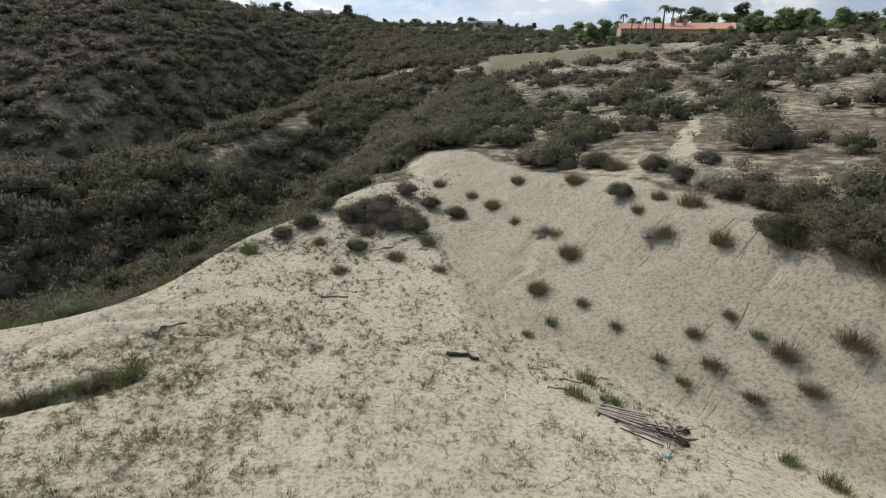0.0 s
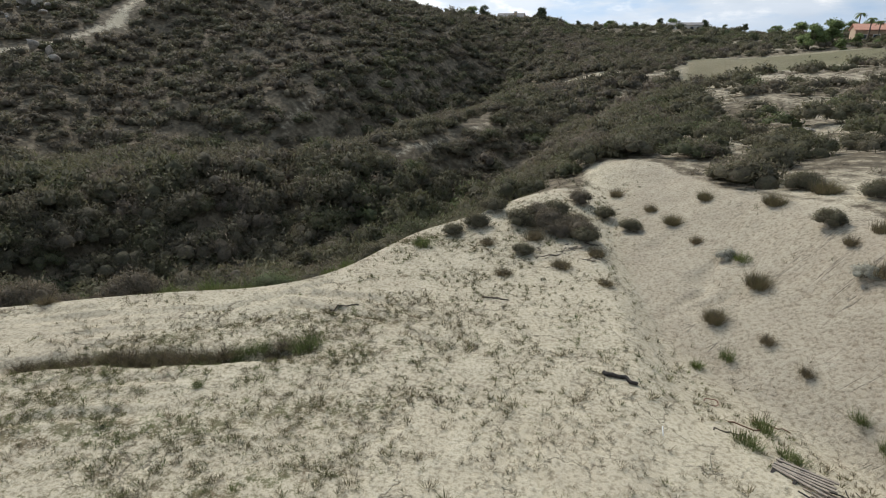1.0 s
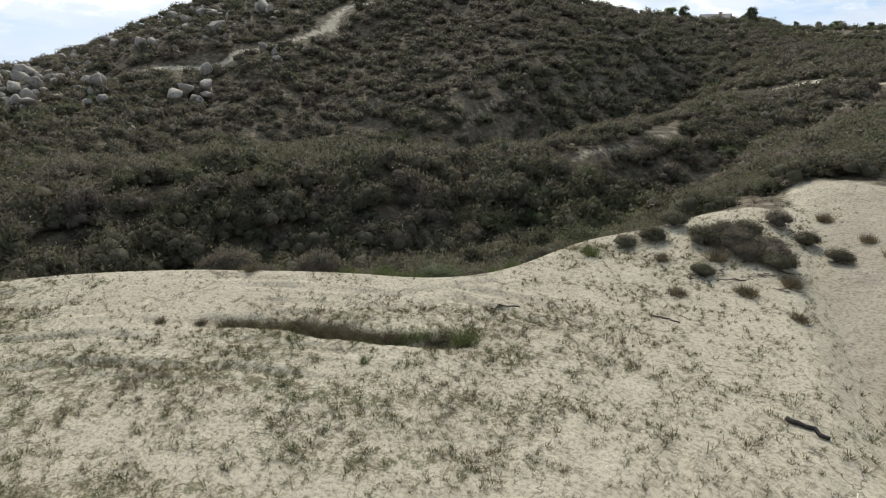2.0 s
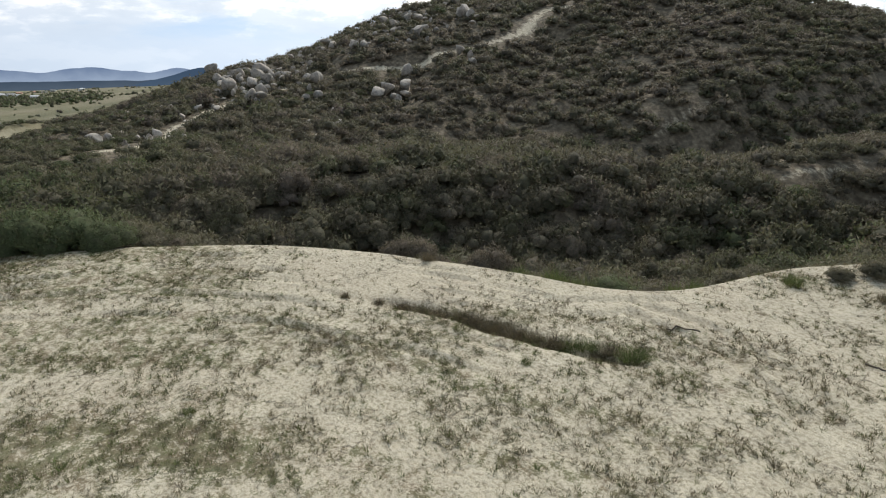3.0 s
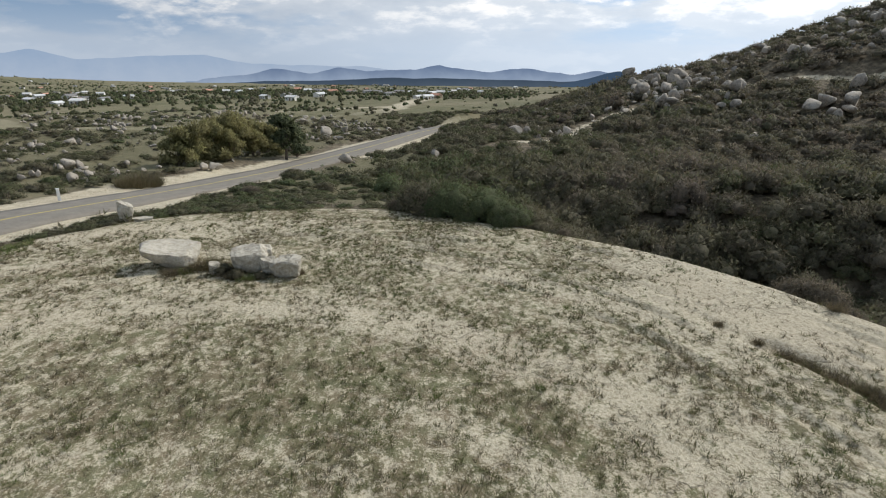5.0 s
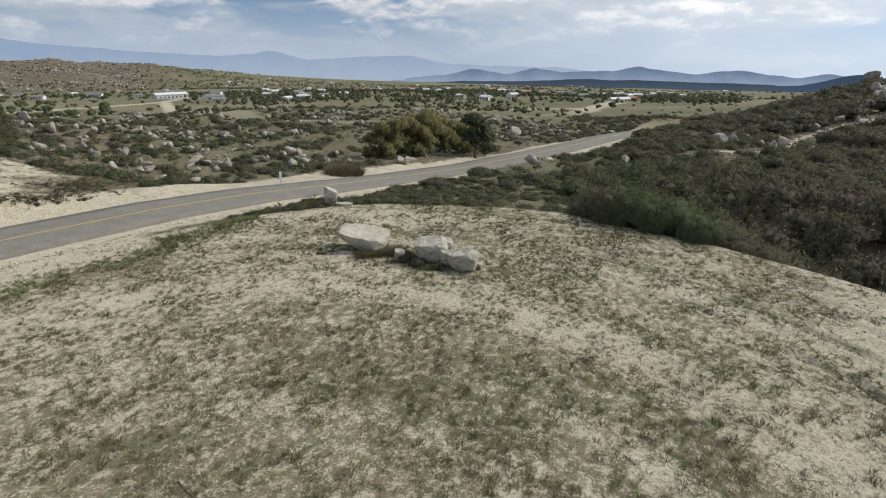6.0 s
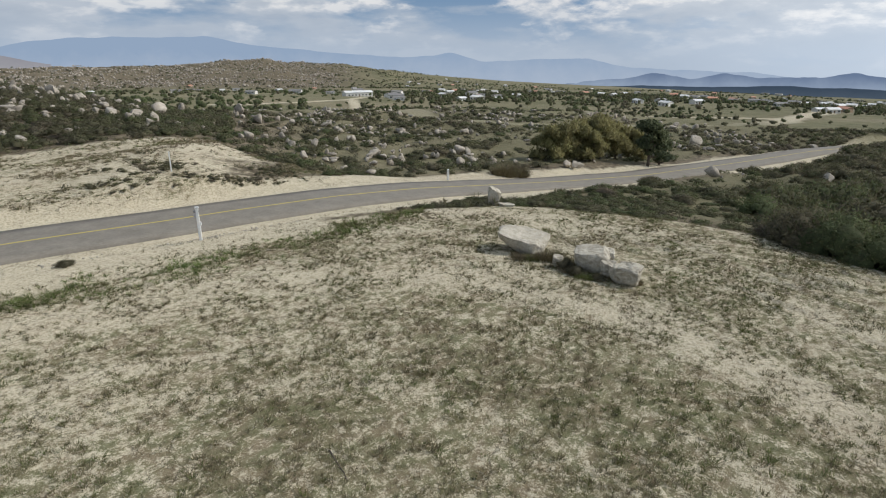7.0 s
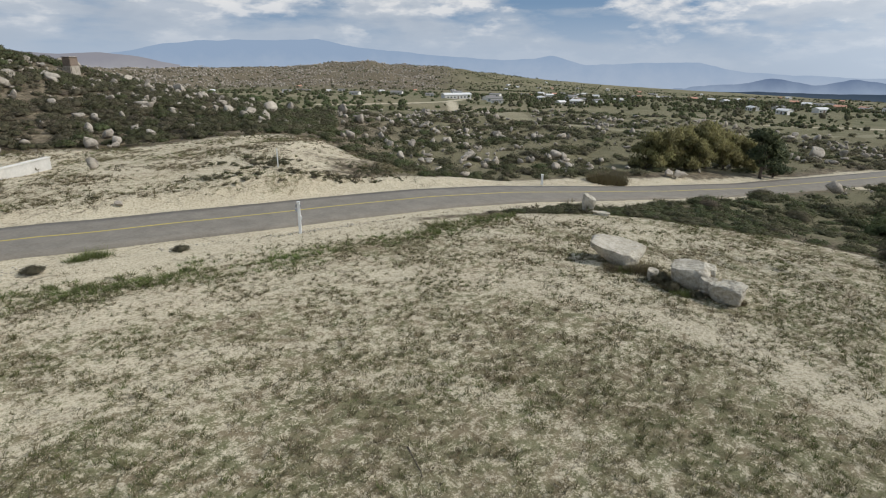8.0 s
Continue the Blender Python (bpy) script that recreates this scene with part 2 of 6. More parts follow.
def land(x, y):
    """Height of the ground, in metres; works on arrays."""
    x, y = np.asarray(x, float), np.asarray(y, float)
    az, r = to_polar(x, y)
    z, r0, z0 = np.zeros(np.shape(r)), np.zeros(np.shape(r)), np.zeros(np.shape(r))
    for rs, zs in LINES:
        r1, z1 = round_about(rs, az), round_about(zs, az)
        t = np.clip((r - r0) / np.maximum(r1 - r0, 0.1), 0, 1)
        t = 0.45 * t + 0.55 * t * t * (3 - 2 * t)
        z = np.where(r >= r0, z0 + (z1 - z0) * t, z)
        r0, z0 = r1, z1
    foot = round_about(FOOT_R, az)
    wild = step(0, 14, r - foot)
    z = z + wave(x, y, 3.0, 3) * 0.10 * (0.35 + wild) + wave(x, y, 14.0, 5) * 0.75 * wild * step(140, 60, r * 0.5)
    z = z + wave(x, y, 42.0, 8) * 2.5 * wild * step(50, 95, r) * step(400, 150, r) + wave(x, y, 160.0, 9) * 6 * step(250, 800, r) + (wave(x, y, 85.0, 10) * 9 + wave(x, y, 40.0, 12, 2) * 5) * step(900, 1150, r) * step(122, 136, az)
    cut = (r > 38) & (r < 165) & (az > -15) & (az < 75)
    if cut.any():
        cx, cy, low = x[cut], y[cut], 0.0
        for depth, half, line in RAVINES:
            low = low + depth * np.exp(-(away(cx, cy, line)[0] / half) ** 2)
        z[cut] -= low * (1 + 0.35 * wave(cx, cy, 9.0, 15))
    # rills down the sandy bank and ruts over the pad
    bank = step(2, -10, az) * step(0.5, 3, r - foot) * step(10, 4, r - foot)
    across, along = 0.60 * x - 0.80 * y, 0.80 * x + 0.60 * y
    bend = 0.35 * wave(x, y, 1.6, 22, 2)
    z = z - bank * 0.2 * step(0.15, 0.0, np.abs(wave(across + bend, along * 0.16, 1.5, 21, 2))) * step(-0.25, 0.2, wave(x, y, 3.5, 23))
    d, s = away(x, y, RILL)
    z = z - 0.24 * step(0.6 + 0.3 * wave(x, y, 1.1, 31), 0.05, d) * step(-0.5, 0.1, wave(x, y, 2.4, 32))
    for line in TRACKS:
        d, s = away(x, y, line)
        worn = step(-0.35, 0.45, wave(x, y, 3.0, 33))
        z = z - worn * (0.09 * step(0.25, 0.05, d) - 0.06 * step(0.6, 0.35, d) * step(0.2, 0.35, d))
    # the road bench
    d, s = away(x, y, ROAD)
    bed = road_height(s)
    return z + (bed - z) * step(5.5, 3.4, d)


def ground_at(az, r):
    x, y = polar(az, r)
    return float(x), float(y), float(land(np.array([x]), np.array([y]))[0])
# ---- end of landform ----

# ---- materials ----
def material(name):
    mat = bpy.data.materials.new(name)
    mat.use_nodes = True
    nt = mat.node_tree
    return mat, nt, nt.nodes["Principled BSDF"]


def node(nt, kind, **values):
    n = nt.nodes.new(kind)
    for key, value in values.items():
        n.inputs[key.replace("_", " ")].default_value = value
    return n


def noise_node(nt, scale, detail=4.0, rough=0.55, vector=None):
    n = node(nt, "ShaderNodeTexNoise", Scale=scale, Detail=detail, Roughness=rough)
    if vector is not None:
        nt.links.new(vector, n.inputs["Vector"])
    return n.outputs[0]


def ramp_node(nt, fac, *stops):
    n = nt.nodes.new("ShaderNodeValToRGB")
    els = n.color_ramp.elements
    while len(els) < len(stops):
        els.new(0.5)
    for e, (p, c) in zip(els, stops):
        e.position, e.color = p, (*c, 1) if len(c) == 3 else c
    nt.links.new(fac, n.inputs[0])
    return n.outputs[0]


def mixed(nt, fac, a, b, blend="MIX"):
    n = nt.nodes.new("ShaderNodeMix")
    n.data_type, n.blend_type = "RGBA", blend
    for key, value in (("Factor", fac), ("A", a), ("B", b)):
        if isinstance(value, (int, float)):
            n.inputs[key].default_value = value
        elif isinstance(value, tuple):
            n.inputs[key].default_value = (*value, 1)
        else:
            nt.links.new(value, n.inputs[key])
    return n.outputs["Result"]


def maths(nt, op, a, b=0.0):
    n = nt.nodes.new("ShaderNodeMath")
    n.operation = op
    for i, value in enumerate((a, b)):
        if isinstance(value, (int, float)):
            n.inputs[i].default_value = value
        else:
            nt.links.new(value, n.inputs[i])
    return n.outputs[0]


def attribute(nt, name):
    n = nt.nodes.new("ShaderNodeAttribute")
    n.attribute_name = name
    return n.outputs["Fac"]


def bumped(nt, bsdf, height, strength, distance):
    n = node(nt, "ShaderNodeBump", Strength=strength, Distance=distance)
    nt.links.new(height, n.inputs["Height"])
    nt.links.new(n.outputs[0], bsdf.inputs["Normal"])


def ground_material():
    mat, nt, bsdf = material("ground")
    pos = nt.nodes.new("ShaderNodeNewGeometry").outputs["Position"]
    fine, mid, big = noise_node(nt, 9.0, 6, 0.65, pos), noise_node(nt, 1.3, 6, 0.6, pos), noise_node(nt, 0.16, 5, 0.55, pos)
    far = noise_node(nt, 0.012, 6, 0.6, pos)
    sand = ramp_node(nt, mid, (0.28, (0.35, 0.29, 0.205)), (0.5, (0.465, 0.40, 0.28)), (0.72, (0.615, 0.545, 0.40)))
    sand = mixed(nt, 0.55, sand, ramp_node(nt, fine, (0.36, (0.21, 0.175, 0.115)), (0.53, (0.64, 0.575, 0.43))))
    sand = mixed(nt, ramp_node(nt, big, (0.5, (0, 0, 0)), (0.75, (0.35, 0.35, 0.35))), sand, (0.46, 0.37, 0.27))
    weed = ramp_node(nt, fine, (0.3, (0.10, 0.098, 0.058)), (0.7, (0.25, 0.235, 0.15)))
    # low weeds fill in where two noises agree
    patch = maths(nt, "ADD", maths(nt, "MULTIPLY", noise_node(nt, 3.2, 5, 0.62, pos), 0.75), maths(nt, "MULTIPLY", big, 0.25))
    patch = maths(nt, "ADD", patch, maths(nt, "MULTIPLY", attribute(nt, "weed"), 0.34))
    cover = ramp_node(nt, patch, (0.85, (0, 0, 0)), (1.1, (0.22, 0.22, 0.22)))
    cover = mixed(nt, ramp_node(nt, attribute(nt, "weed"), (0.02, (0, 0, 0)), (0.2, (1, 1, 1))), (0.0, 0.0, 0.0), cover)
    speck = maths(nt, "ADD", maths(nt, "MULTIPLY", noise_node(nt, 15.0, 8, 0.82, pos), 0.9), maths(nt, "MULTIPLY", maths(nt, "SUBTRACT", patch, 0.765), 0.8))
    speck = mixed(nt, ramp_node(nt, attribute(nt, "weed"), (0.05, (0.25, 0.25, 0.25)), (0.6, (1, 1, 1))), (0.0, 0.0, 0.0), ramp_node(nt, speck, (0.5, (0, 0, 0)), (0.56, (0.8, 0.8, 0.8))))
    mat_green = ramp_node(nt, mid, (0.38, (0.170, 0.124, 0.068)), (0.5, (0.125, 0.112, 0.046)), (0.62, (0.100, 0.108, 0.034)))
    # crumbs, stalks and dead weed strewn over the sand
    litter = ramp_node(nt, noise_node(nt, 48.0, 4, 0.8, pos), (0.58, (0, 0, 0)), (0.64, (0.75, 0.75, 0.75)))
    litter = mixed(nt, 1.0, litter, ramp_node(nt, noise_node(nt, 2.4, 4, 0.6, pos), (0.4, (0.15, 0.15, 0.15)), (0.6, (1, 1, 1))), "MULTIPLY")
    litter = mixed(nt, attribute(nt, "shaded_crust"), litter, mixed(nt, 1.0, litter, (0.5, 0.5, 0.5), "MULTIPLY"))
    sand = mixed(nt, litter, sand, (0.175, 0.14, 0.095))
    # the bank's shade, as it turns from the sun, is multiplied into the sand
    sand = mixed(nt, attribute(nt, "shaded_crust"), sand, mixed(nt, 1.0, sand, (0.77, 0.76, 0.78), "MULTIPLY"))
    # shallow cracks washed slantwise down the crusted bank
    slant = []
    for way in ((0.60, -0.80, 0.0), (0.10, 0.075, 0.0)):
        dot = nt.nodes.new("ShaderNodeVectorMath")
        dot.operation = "DOT_PRODUCT"
        dot.inputs[1].default_value = way
        nt.links.new(pos, dot.inputs[0])
        slant.append(dot.outputs["Value"])
    comb = nt.nodes.new("ShaderNodeCombineXYZ")
    nt.links.new(slant[0], comb.inputs[0])
    nt.links.new(slant[1], comb.inputs[1])
    line = maths(nt, "ABSOLUTE", maths(nt, "SUBTRACT", noise_node(nt, 0.9, 3, 0.6, comb.outputs[0]), 0.5))
    crack = ramp_node(nt, line, (0.0, (1, 1, 1)), (0.008, (0, 0, 0)))
    crack = mixed(nt, 1.0, crack, ramp_node(nt, big, (0.45, (0, 0, 0)), (0.55, (1, 1, 1))), "MULTIPLY")
    crack = mixed(nt, 1.0, crack, ramp_node(nt, mid, (0.42, (0, 0, 0)), (0.54, (1, 1, 1))), "MULTIPLY")
    crack = mixed(nt, attribute(nt, "shaded_crust"), (0.0, 0.0, 0.0), crack)
    sand = mixed(nt, maths(nt, "MULTIPLY", crack, 0.55), sand, (0.12, 0.10, 0.075))
    # dried mud splits into irregular plates along the trodden strips
    bent = nt.nodes.new("ShaderNodeVectorMath")
    bent.operation = "MULTIPLY_ADD"
    warp = node(nt, "ShaderNodeTexNoise", Scale=1.1, Detail=5.0, Roughness=0.65)
    nt.links.new(pos, warp.inputs["Vector"])
    nt.links.new(warp.outputs["Color"], bent.inputs[0])
    bent.inputs[1].default_value = (1.6, 1.6, 0.0)
    nt.links.new(pos, bent.inputs[2])
    plates = node(nt, "ShaderNodeTexVoronoi", Scale=0.85)
    plates.feature = "DISTANCE_TO_EDGE"
    nt.links.new(bent.outputs[0], plates.inputs["Vector"])
    split = ramp_node(nt, plates.outputs["Distance"], (0.0, (1, 1, 1)), (0.022, (0, 0, 0)))
    split = mixed(nt, 1.0, split, ramp_node(nt, noise_node(nt, 0.45, 4, 0.6, pos), (0.47, (0, 0, 0)), (0.56, (0.8, 0.8, 0.8))), "MULTIPLY")
    split = mixed(nt, attribute(nt, "shaded_crust"), split, (0.0, 0.0, 0.0))
    sand = mixed(nt, split, sand, (0.15, 0.125, 0.085))
    sand = mixed(nt, speck, sand, mat_green)
    top = mixed(nt, cover, sand, weed)
    soil = ramp_node(nt, mid, (0.3, (0.075, 0.060, 0.040)), (0.5, (0.145, 0.118, 0.080)), (0.72, (0.29, 0.24, 0.165)))
    edge = maths(nt, "ADD", attribute(nt, "sand"), maths(nt, "ADD", maths(nt, "MULTIPLY", maths(nt, "SUBTRACT", mid, 0.5), 0.9), maths(nt, "MULTIPLY", maths(nt, "SUBTRACT", fine, 0.5), 0.6)))
    bare = mixed(nt, ramp_node(nt, edge, (0.25, (0, 0, 0)), (0.6, (1, 1, 1))), soil, top)
    meadow = ramp_node(nt, far, (0.35, (0.135, 0.13, 0.068)), (0.5, (0.19, 0.172, 0.10)), (0.66, (0.29, 0.24, 0.16)))
    meadow = mixed(nt, 0.4, meadow, ramp_node(nt, big, (0.35, (0.075, 0.082, 0.037)), (0.65, (0.20, 0.18, 0.105))))
    nt.links.new(mixed(nt, attribute(nt, "plain"), bare, meadow), bsdf.inputs["Base Color"])
    bsdf.inputs["Roughness"].default_value = 0.95
    bsdf.inputs["Diffuse Roughness"].default_value = 0.2
    bsdf.inputs["Specular IOR Level"].default_value = 0.15
    h = maths(nt, "ADD", maths(nt, "ADD", maths(nt, "MULTIPLY", fine, 0.6), mid), maths(nt, "MULTIPLY", noise_node(nt, 30.0, 5, 0.7, pos), 0.25))
    h = maths(nt, "SUBTRACT", h, maths(nt, "MULTIPLY", maths(nt, "ADD", crack, split), 0.6))
    bumped(nt, bsdf, h, 0.7, 0.13)
    return mat


def leaf_material(name, *stops, rough=0.75, glow=0.22, lumps=True):
    mat, nt, bsdf = material(name)
    rnd = nt.nodes.new("ShaderNodeNewGeometry").outputs["Random Per Island"]
    col = ramp_node(nt, attribute(nt, "tone"), *stops)
    col = mixed(nt, 1.0, col, ramp_node(nt, rnd, (0.0, (0.75, 0.75, 0.75)), (1.0, (1.22, 1.22, 1.22))), "MULTIPLY")
    # leaves and twigs inside the mass
    pos = nt.nodes.new("ShaderNodeNewGeometry").outputs["Position"]
    grain = maths(nt, "ADD", maths(nt, "MULTIPLY", noise_node(nt, 3.5, 3, 0.7, pos), 0.5), maths(nt, "MULTIPLY", noise_node(nt, 15.0, 3, 0.7, pos), 0.5))
    col = mixed(nt, 1.0, col, ramp_node(nt, grain, (0.36, (0.72, 0.72, 0.72)), (0.5, (1.08, 1.08, 1.08)), (0.64, (1.42, 1.41, 1.38))), "MULTIPLY")
    if lumps:
        bumped(nt, bsdf, grain, 0.4, 0.15)
    nt.links.new(col, bsdf.inputs["Base Color"])
    bsdf.inputs["Roughness"].default_value = rough
    bsdf.inputs["Specular IOR Level"].default_value = 0.2
    through_leaf = nt.nodes.new("ShaderNodeBsdfTranslucent")
    nt.links.new(col, through_leaf.inputs["Color"])
    add = nt.nodes.new("ShaderNodeMixShader")
    add.inputs[0].default_value = glow
    nt.links.new(bsdf.outputs[0], add.inputs[1])
    nt.links.new(through_leaf.outputs[0], add.inputs[2])
    nt.links.new(add.outputs[0], nt.nodes["Material Output"].inputs[0])
    return mat


def mottled(name, dark, light, scale=3.0, rough=0.85, bump=0.4, depth=0.02, spots=None):
    mat, nt, bsdf = material(name)
    co = nt.nodes.new("ShaderNodeTexCoord").outputs["Object"]
    a, b = noise_node(nt, scale, 6, 0.62, co), noise_node(nt, scale * 6, 5, 0.6, co)
    mean = tuple((d + l) / 2 for d, l in zip(dark, light))
    col = mixed(nt, 0.4, ramp_node(nt, a, (0.32, dark), (0.5, mean), (0.68, light)), ramp_node(nt, b, (0.35, dark), (0.65, light)))
    if spots:
        col = mixed(nt, ramp_node(nt, noise_node(nt, scale * 2.3, 3, 0.5, co), (0.56, (0, 0, 0)), (0.66, (0.7, 0.7, 0.7))), col, spots)
    rnd = nt.nodes.new("ShaderNodeObjectInfo").outputs["Random"]
    col = mixed(nt, 1.0, col, ramp_node(nt, rnd, (0.0, (0.86, 0.86, 0.86)), (1.0, (1.1, 1.1, 1.1))), "MULTIPLY")
    nt.links.new(col, bsdf.inputs["Base Color"])
    bsdf.inputs["Roughness"].default_value = rough
    bsdf.inputs["Specular IOR Level"].default_value = 0.25
    bumped(nt, bsdf, maths(nt, "ADD", a, maths(nt, "MULTIPLY", b, 0.35)), bump, depth)
    return mat


M_GROUND = ground_material()
M_CHAPARRAL = leaf_material("chaparral_leaves", (0.0, (0.168, 0.136, 0.106)), (0.3, (0.146, 0.124, 0.088)), (0.55, (0.128, 0.118, 0.074)), (0.8, (0.102, 0.103, 0.054)), (1.0, (0.098, 0.120, 0.054)), glow=0.45)
M_SAGE = leaf_material("silver_sage_leaves", (0.0, (0.30, 0.28, 0.23)), (0.5, (0.34, 0.33, 0.27)), (1.0, (0.30, 0.32, 0.24)), glow=0.3)
M_WEED = leaf_material("weed_blades", (0.0, (0.19, 0.15, 0.10)), (0.3, (0.158, 0.132, 0.076)), (0.6, (0.118, 0.124, 0.048)), (1.0, (0.135, 0.18, 0.055)), glow=0.3, lumps=False)
M_LEAF = leaf_material("tree_leaves", (0.0, (0.058, 0.072, 0.040)), (0.3, (0.075, 0.092, 0.046)), (0.5, (0.10, 0.108, 0.05)), (0.8, (0.135, 0.18, 0.066)), (1.0, (0.16, 0.205, 0.075)))
M_WILLOW = leaf_material("willow_leaves", (0.0, (0.15, 0.135, 0.07)), (0.5, (0.23, 0.21, 0.095)), (1.0, (0.22, 0.225, 0.095)), glow=0.45)
M_GRANITE = mottled("granite", (0.225, 0.195, 0.158), (0.54, 0.485, 0.405), 1.4, 0.9, 0.6, 0.05, spots=(0.19, 0.165, 0.13))
M_PALE_STONE = mottled("pale_stone", (0.30, 0.268, 0.21), (0.60, 0.55, 0.455), 2.6, 0.9, 0.6, 0.04, spots=(0.33, 0.29, 0.22))
M_ASPHALT = mottled("asphalt", (0.185, 0.165, 0.138), (0.285, 0.258, 0.215), 1.1, 0.9, 0.25, 0.01)
M_YELLOW = mottled("yellow_line_paint", (0.42, 0.33, 0.08), (0.58, 0.47, 0.14), 4.0, 0.7, 0.1, 0.003)
M_BARK = mottled("bark", (0.07, 0.055, 0.045), (0.19, 0.155, 0.12), 6.0, 0.9, 0.7, 0.02)
M_WHITE_PAINT = mottled("white_paint", (0.66, 0.66, 0.64), (0.82, 0.82, 0.80), 5.0, 0.6, 0.1, 0.003)

# ---- mesh helpers ----
rng = np.random.default_rng(7)


class Pile:
    """Triangles gathered into one mesh, with a tone for each point."""

    def __init__(self):
        self.v, self.f, self.t, self.nor, self.n = [], [], [], [], 0

    def add(self, v, f, tone=0.5, nor=None):
        self.v.append(v)
        if nor is not None:
            self.nor.append(nor)
        self.f.append(f + self.n)
        self.t.append(np.full(len(v), tone, np.float32) if np.isscalar(tone) else tone)
        self.n += len(v)

    def mesh(self, name, mat, smooth=False):
        v, f = np.concatenate(self.v), np.concatenate(self.f)
        me = bpy.data.meshes.new(name)
        me.vertices.add(len(v))
        me.vertices.foreach_set("co", v.astype(np.float32).ravel())
        me.loops.add(len(f) * 3)
        me.loops.foreach_set("vertex_index", f.astype(np.int32).ravel())
        me.polygons.add(len(f))
        me.polygons.foreach_set("loop_start", np.arange(len(f), dtype=np.int32) * 3)
        if smooth:
            me.polygons.foreach_set("use_smooth", np.ones(len(f), bool))
        me.attributes.new("tone", "FLOAT", "POINT").data.foreach_set("value", np.concatenate(self.t).astype(np.float32))
        me.materials.append(mat)
        me.update(calc_edges=True)
        if self.nor:
            me.polygons.foreach_set("use_smooth", np.ones(len(f), bool))
            n = np.concatenate(self.nor) + [0, 0, 0.15]
            me.normals_split_custom_set_from_vertices(n / np.linalg.norm(n, axis=1, keepdims=True))
        return me


def spun(v, angle):
    c, s = math.cos(angle), math.sin(angle)
    return np.stack([v[:, 0] * c - v[:, 1] * s, v[:, 0] * s + v[:, 1] * c, v[:, 2]], 1)


def ball(level=2):
    bm = bmesh.new()
    bmesh.ops.create_icosphere(bm, subdivisions=level, radius=1)
    v = np.array([p.co[:] for p in bm.verts])
    f = np.array([[p.index for p in face.verts] for face in bm.faces])
    bm.free()
    return v, f


BALL1, BALL2, BALL3 = ball(1), ball(2), ball(3)


def sprays(centres, out, size, wide):
    """Small leafy sprays, one triangle each, lying over the surface that faces out."""
    n = len(centres)
    way = np.cross(out, rng.normal(0, 1, (n, 3))) + out * rng.uniform(0.2, 0.8, (n, 1)) + [0, 0, 0.25]
    way /= np.linalg.norm(way, axis=1, keepdims=True)
    a = np.cross(way, out + rng.normal(0, 0.5, (n, 3)))
    a /= np.linalg.norm(a, axis=1, keepdims=True) + 1e-9
    l = (size * rng.uniform(0.5, 1.4, n))[:, None]
    b, c = centres - a * l * wide, centres + a * l * wide
    tip = centres + way * l
    flip = (np.cross(c - b, tip - b) * out).sum(1) < 0
    b[flip], c[flip] = c[flip], b[flip].copy()
    return np.stack([b, c, tip], 1).reshape(-1, 3), np.arange(n)[:, None] * 3 + [0, 1, 2]


def shrub_shape(leaves, size, lobes=7, tall=0.85, core=0.85, heart=BALL1, wide=0.3, up=0.0):
    """A shrub of unit radius: a rounded, uneven dome of lobes covered in leafy sprays. Points, triangles, tones, normals."""
    a = np.arange(lobes) * 2.4 + rng.uniform(0, 1.2, lobes)
    d0 = 0.56 * np.sqrt((np.arange(lobes) + rng.uniform(0.1, 0.9, lobes)) / lobes)
    c = np.stack([np.cos(a) * d0, np.sin(a) * d0, tall * (0.58 - 0.95 * d0 * d0 + rng.uniform(-0.08, 0.08, lobes))], 1)
    rad = rng.uniform(0.28, 0.46, lobes) * (1.12 if lobes < 5 else 1.0)
    pick = rng.integers(0, lobes, leaves)
    d = rng.normal(0, 1, (leaves, 3))
    d[:, 2] = np.abs(d[:, 2]) * 0.95 - 0.25
    d /= np.linalg.norm(d, axis=1, keepdims=True)
    p = c[pick] + d * (rad[pick] * rng.uniform(0.6, 1.18, leaves))[:, None]
    p[:, 2] = np.maximum(p[:, 2], 0.02)
    dome = p * [1, 1, 0.9 / max(tall, 0.3)]
    dome /= np.linalg.norm(dome, axis=1, keepdims=True) + 1e-6
    v, f = sprays(p, d + [0, 0, up], size, wide)
    tone, nor = np.repeat(rng.normal(0.02, 0.1, leaves), 3), np.repeat(d * 0.6 + dome * 0.5 + rng.normal(0, 0.3, d.shape), 3, axis=0)
    if core:
        bv, bf = heart
        for i in range(lobes):
            w = bv * (rad[i] * core * rng.uniform(0.86, 1.14, (len(bv), 1))) + c[i]
            w[:, 2] = np.maximum(w[:, 2], -0.08)
            out = w * [1, 1, 0.9 / max(tall, 0.3)]
            out /= np.linalg.norm(out, axis=1, keepdims=True) + 1e-6
            seen = bf[bv[bf].mean(1)[:, 2] > -0.45]
            f = np.concatenate([f, seen + len(v)])
            v, tone, nor = np.concatenate([v, w]), np.concatenate([tone, rng.normal(-0.03, 0.06, len(w))]), np.concatenate([nor, bv * 0.6 + out * 0.6])
    return v, f, tone, nor


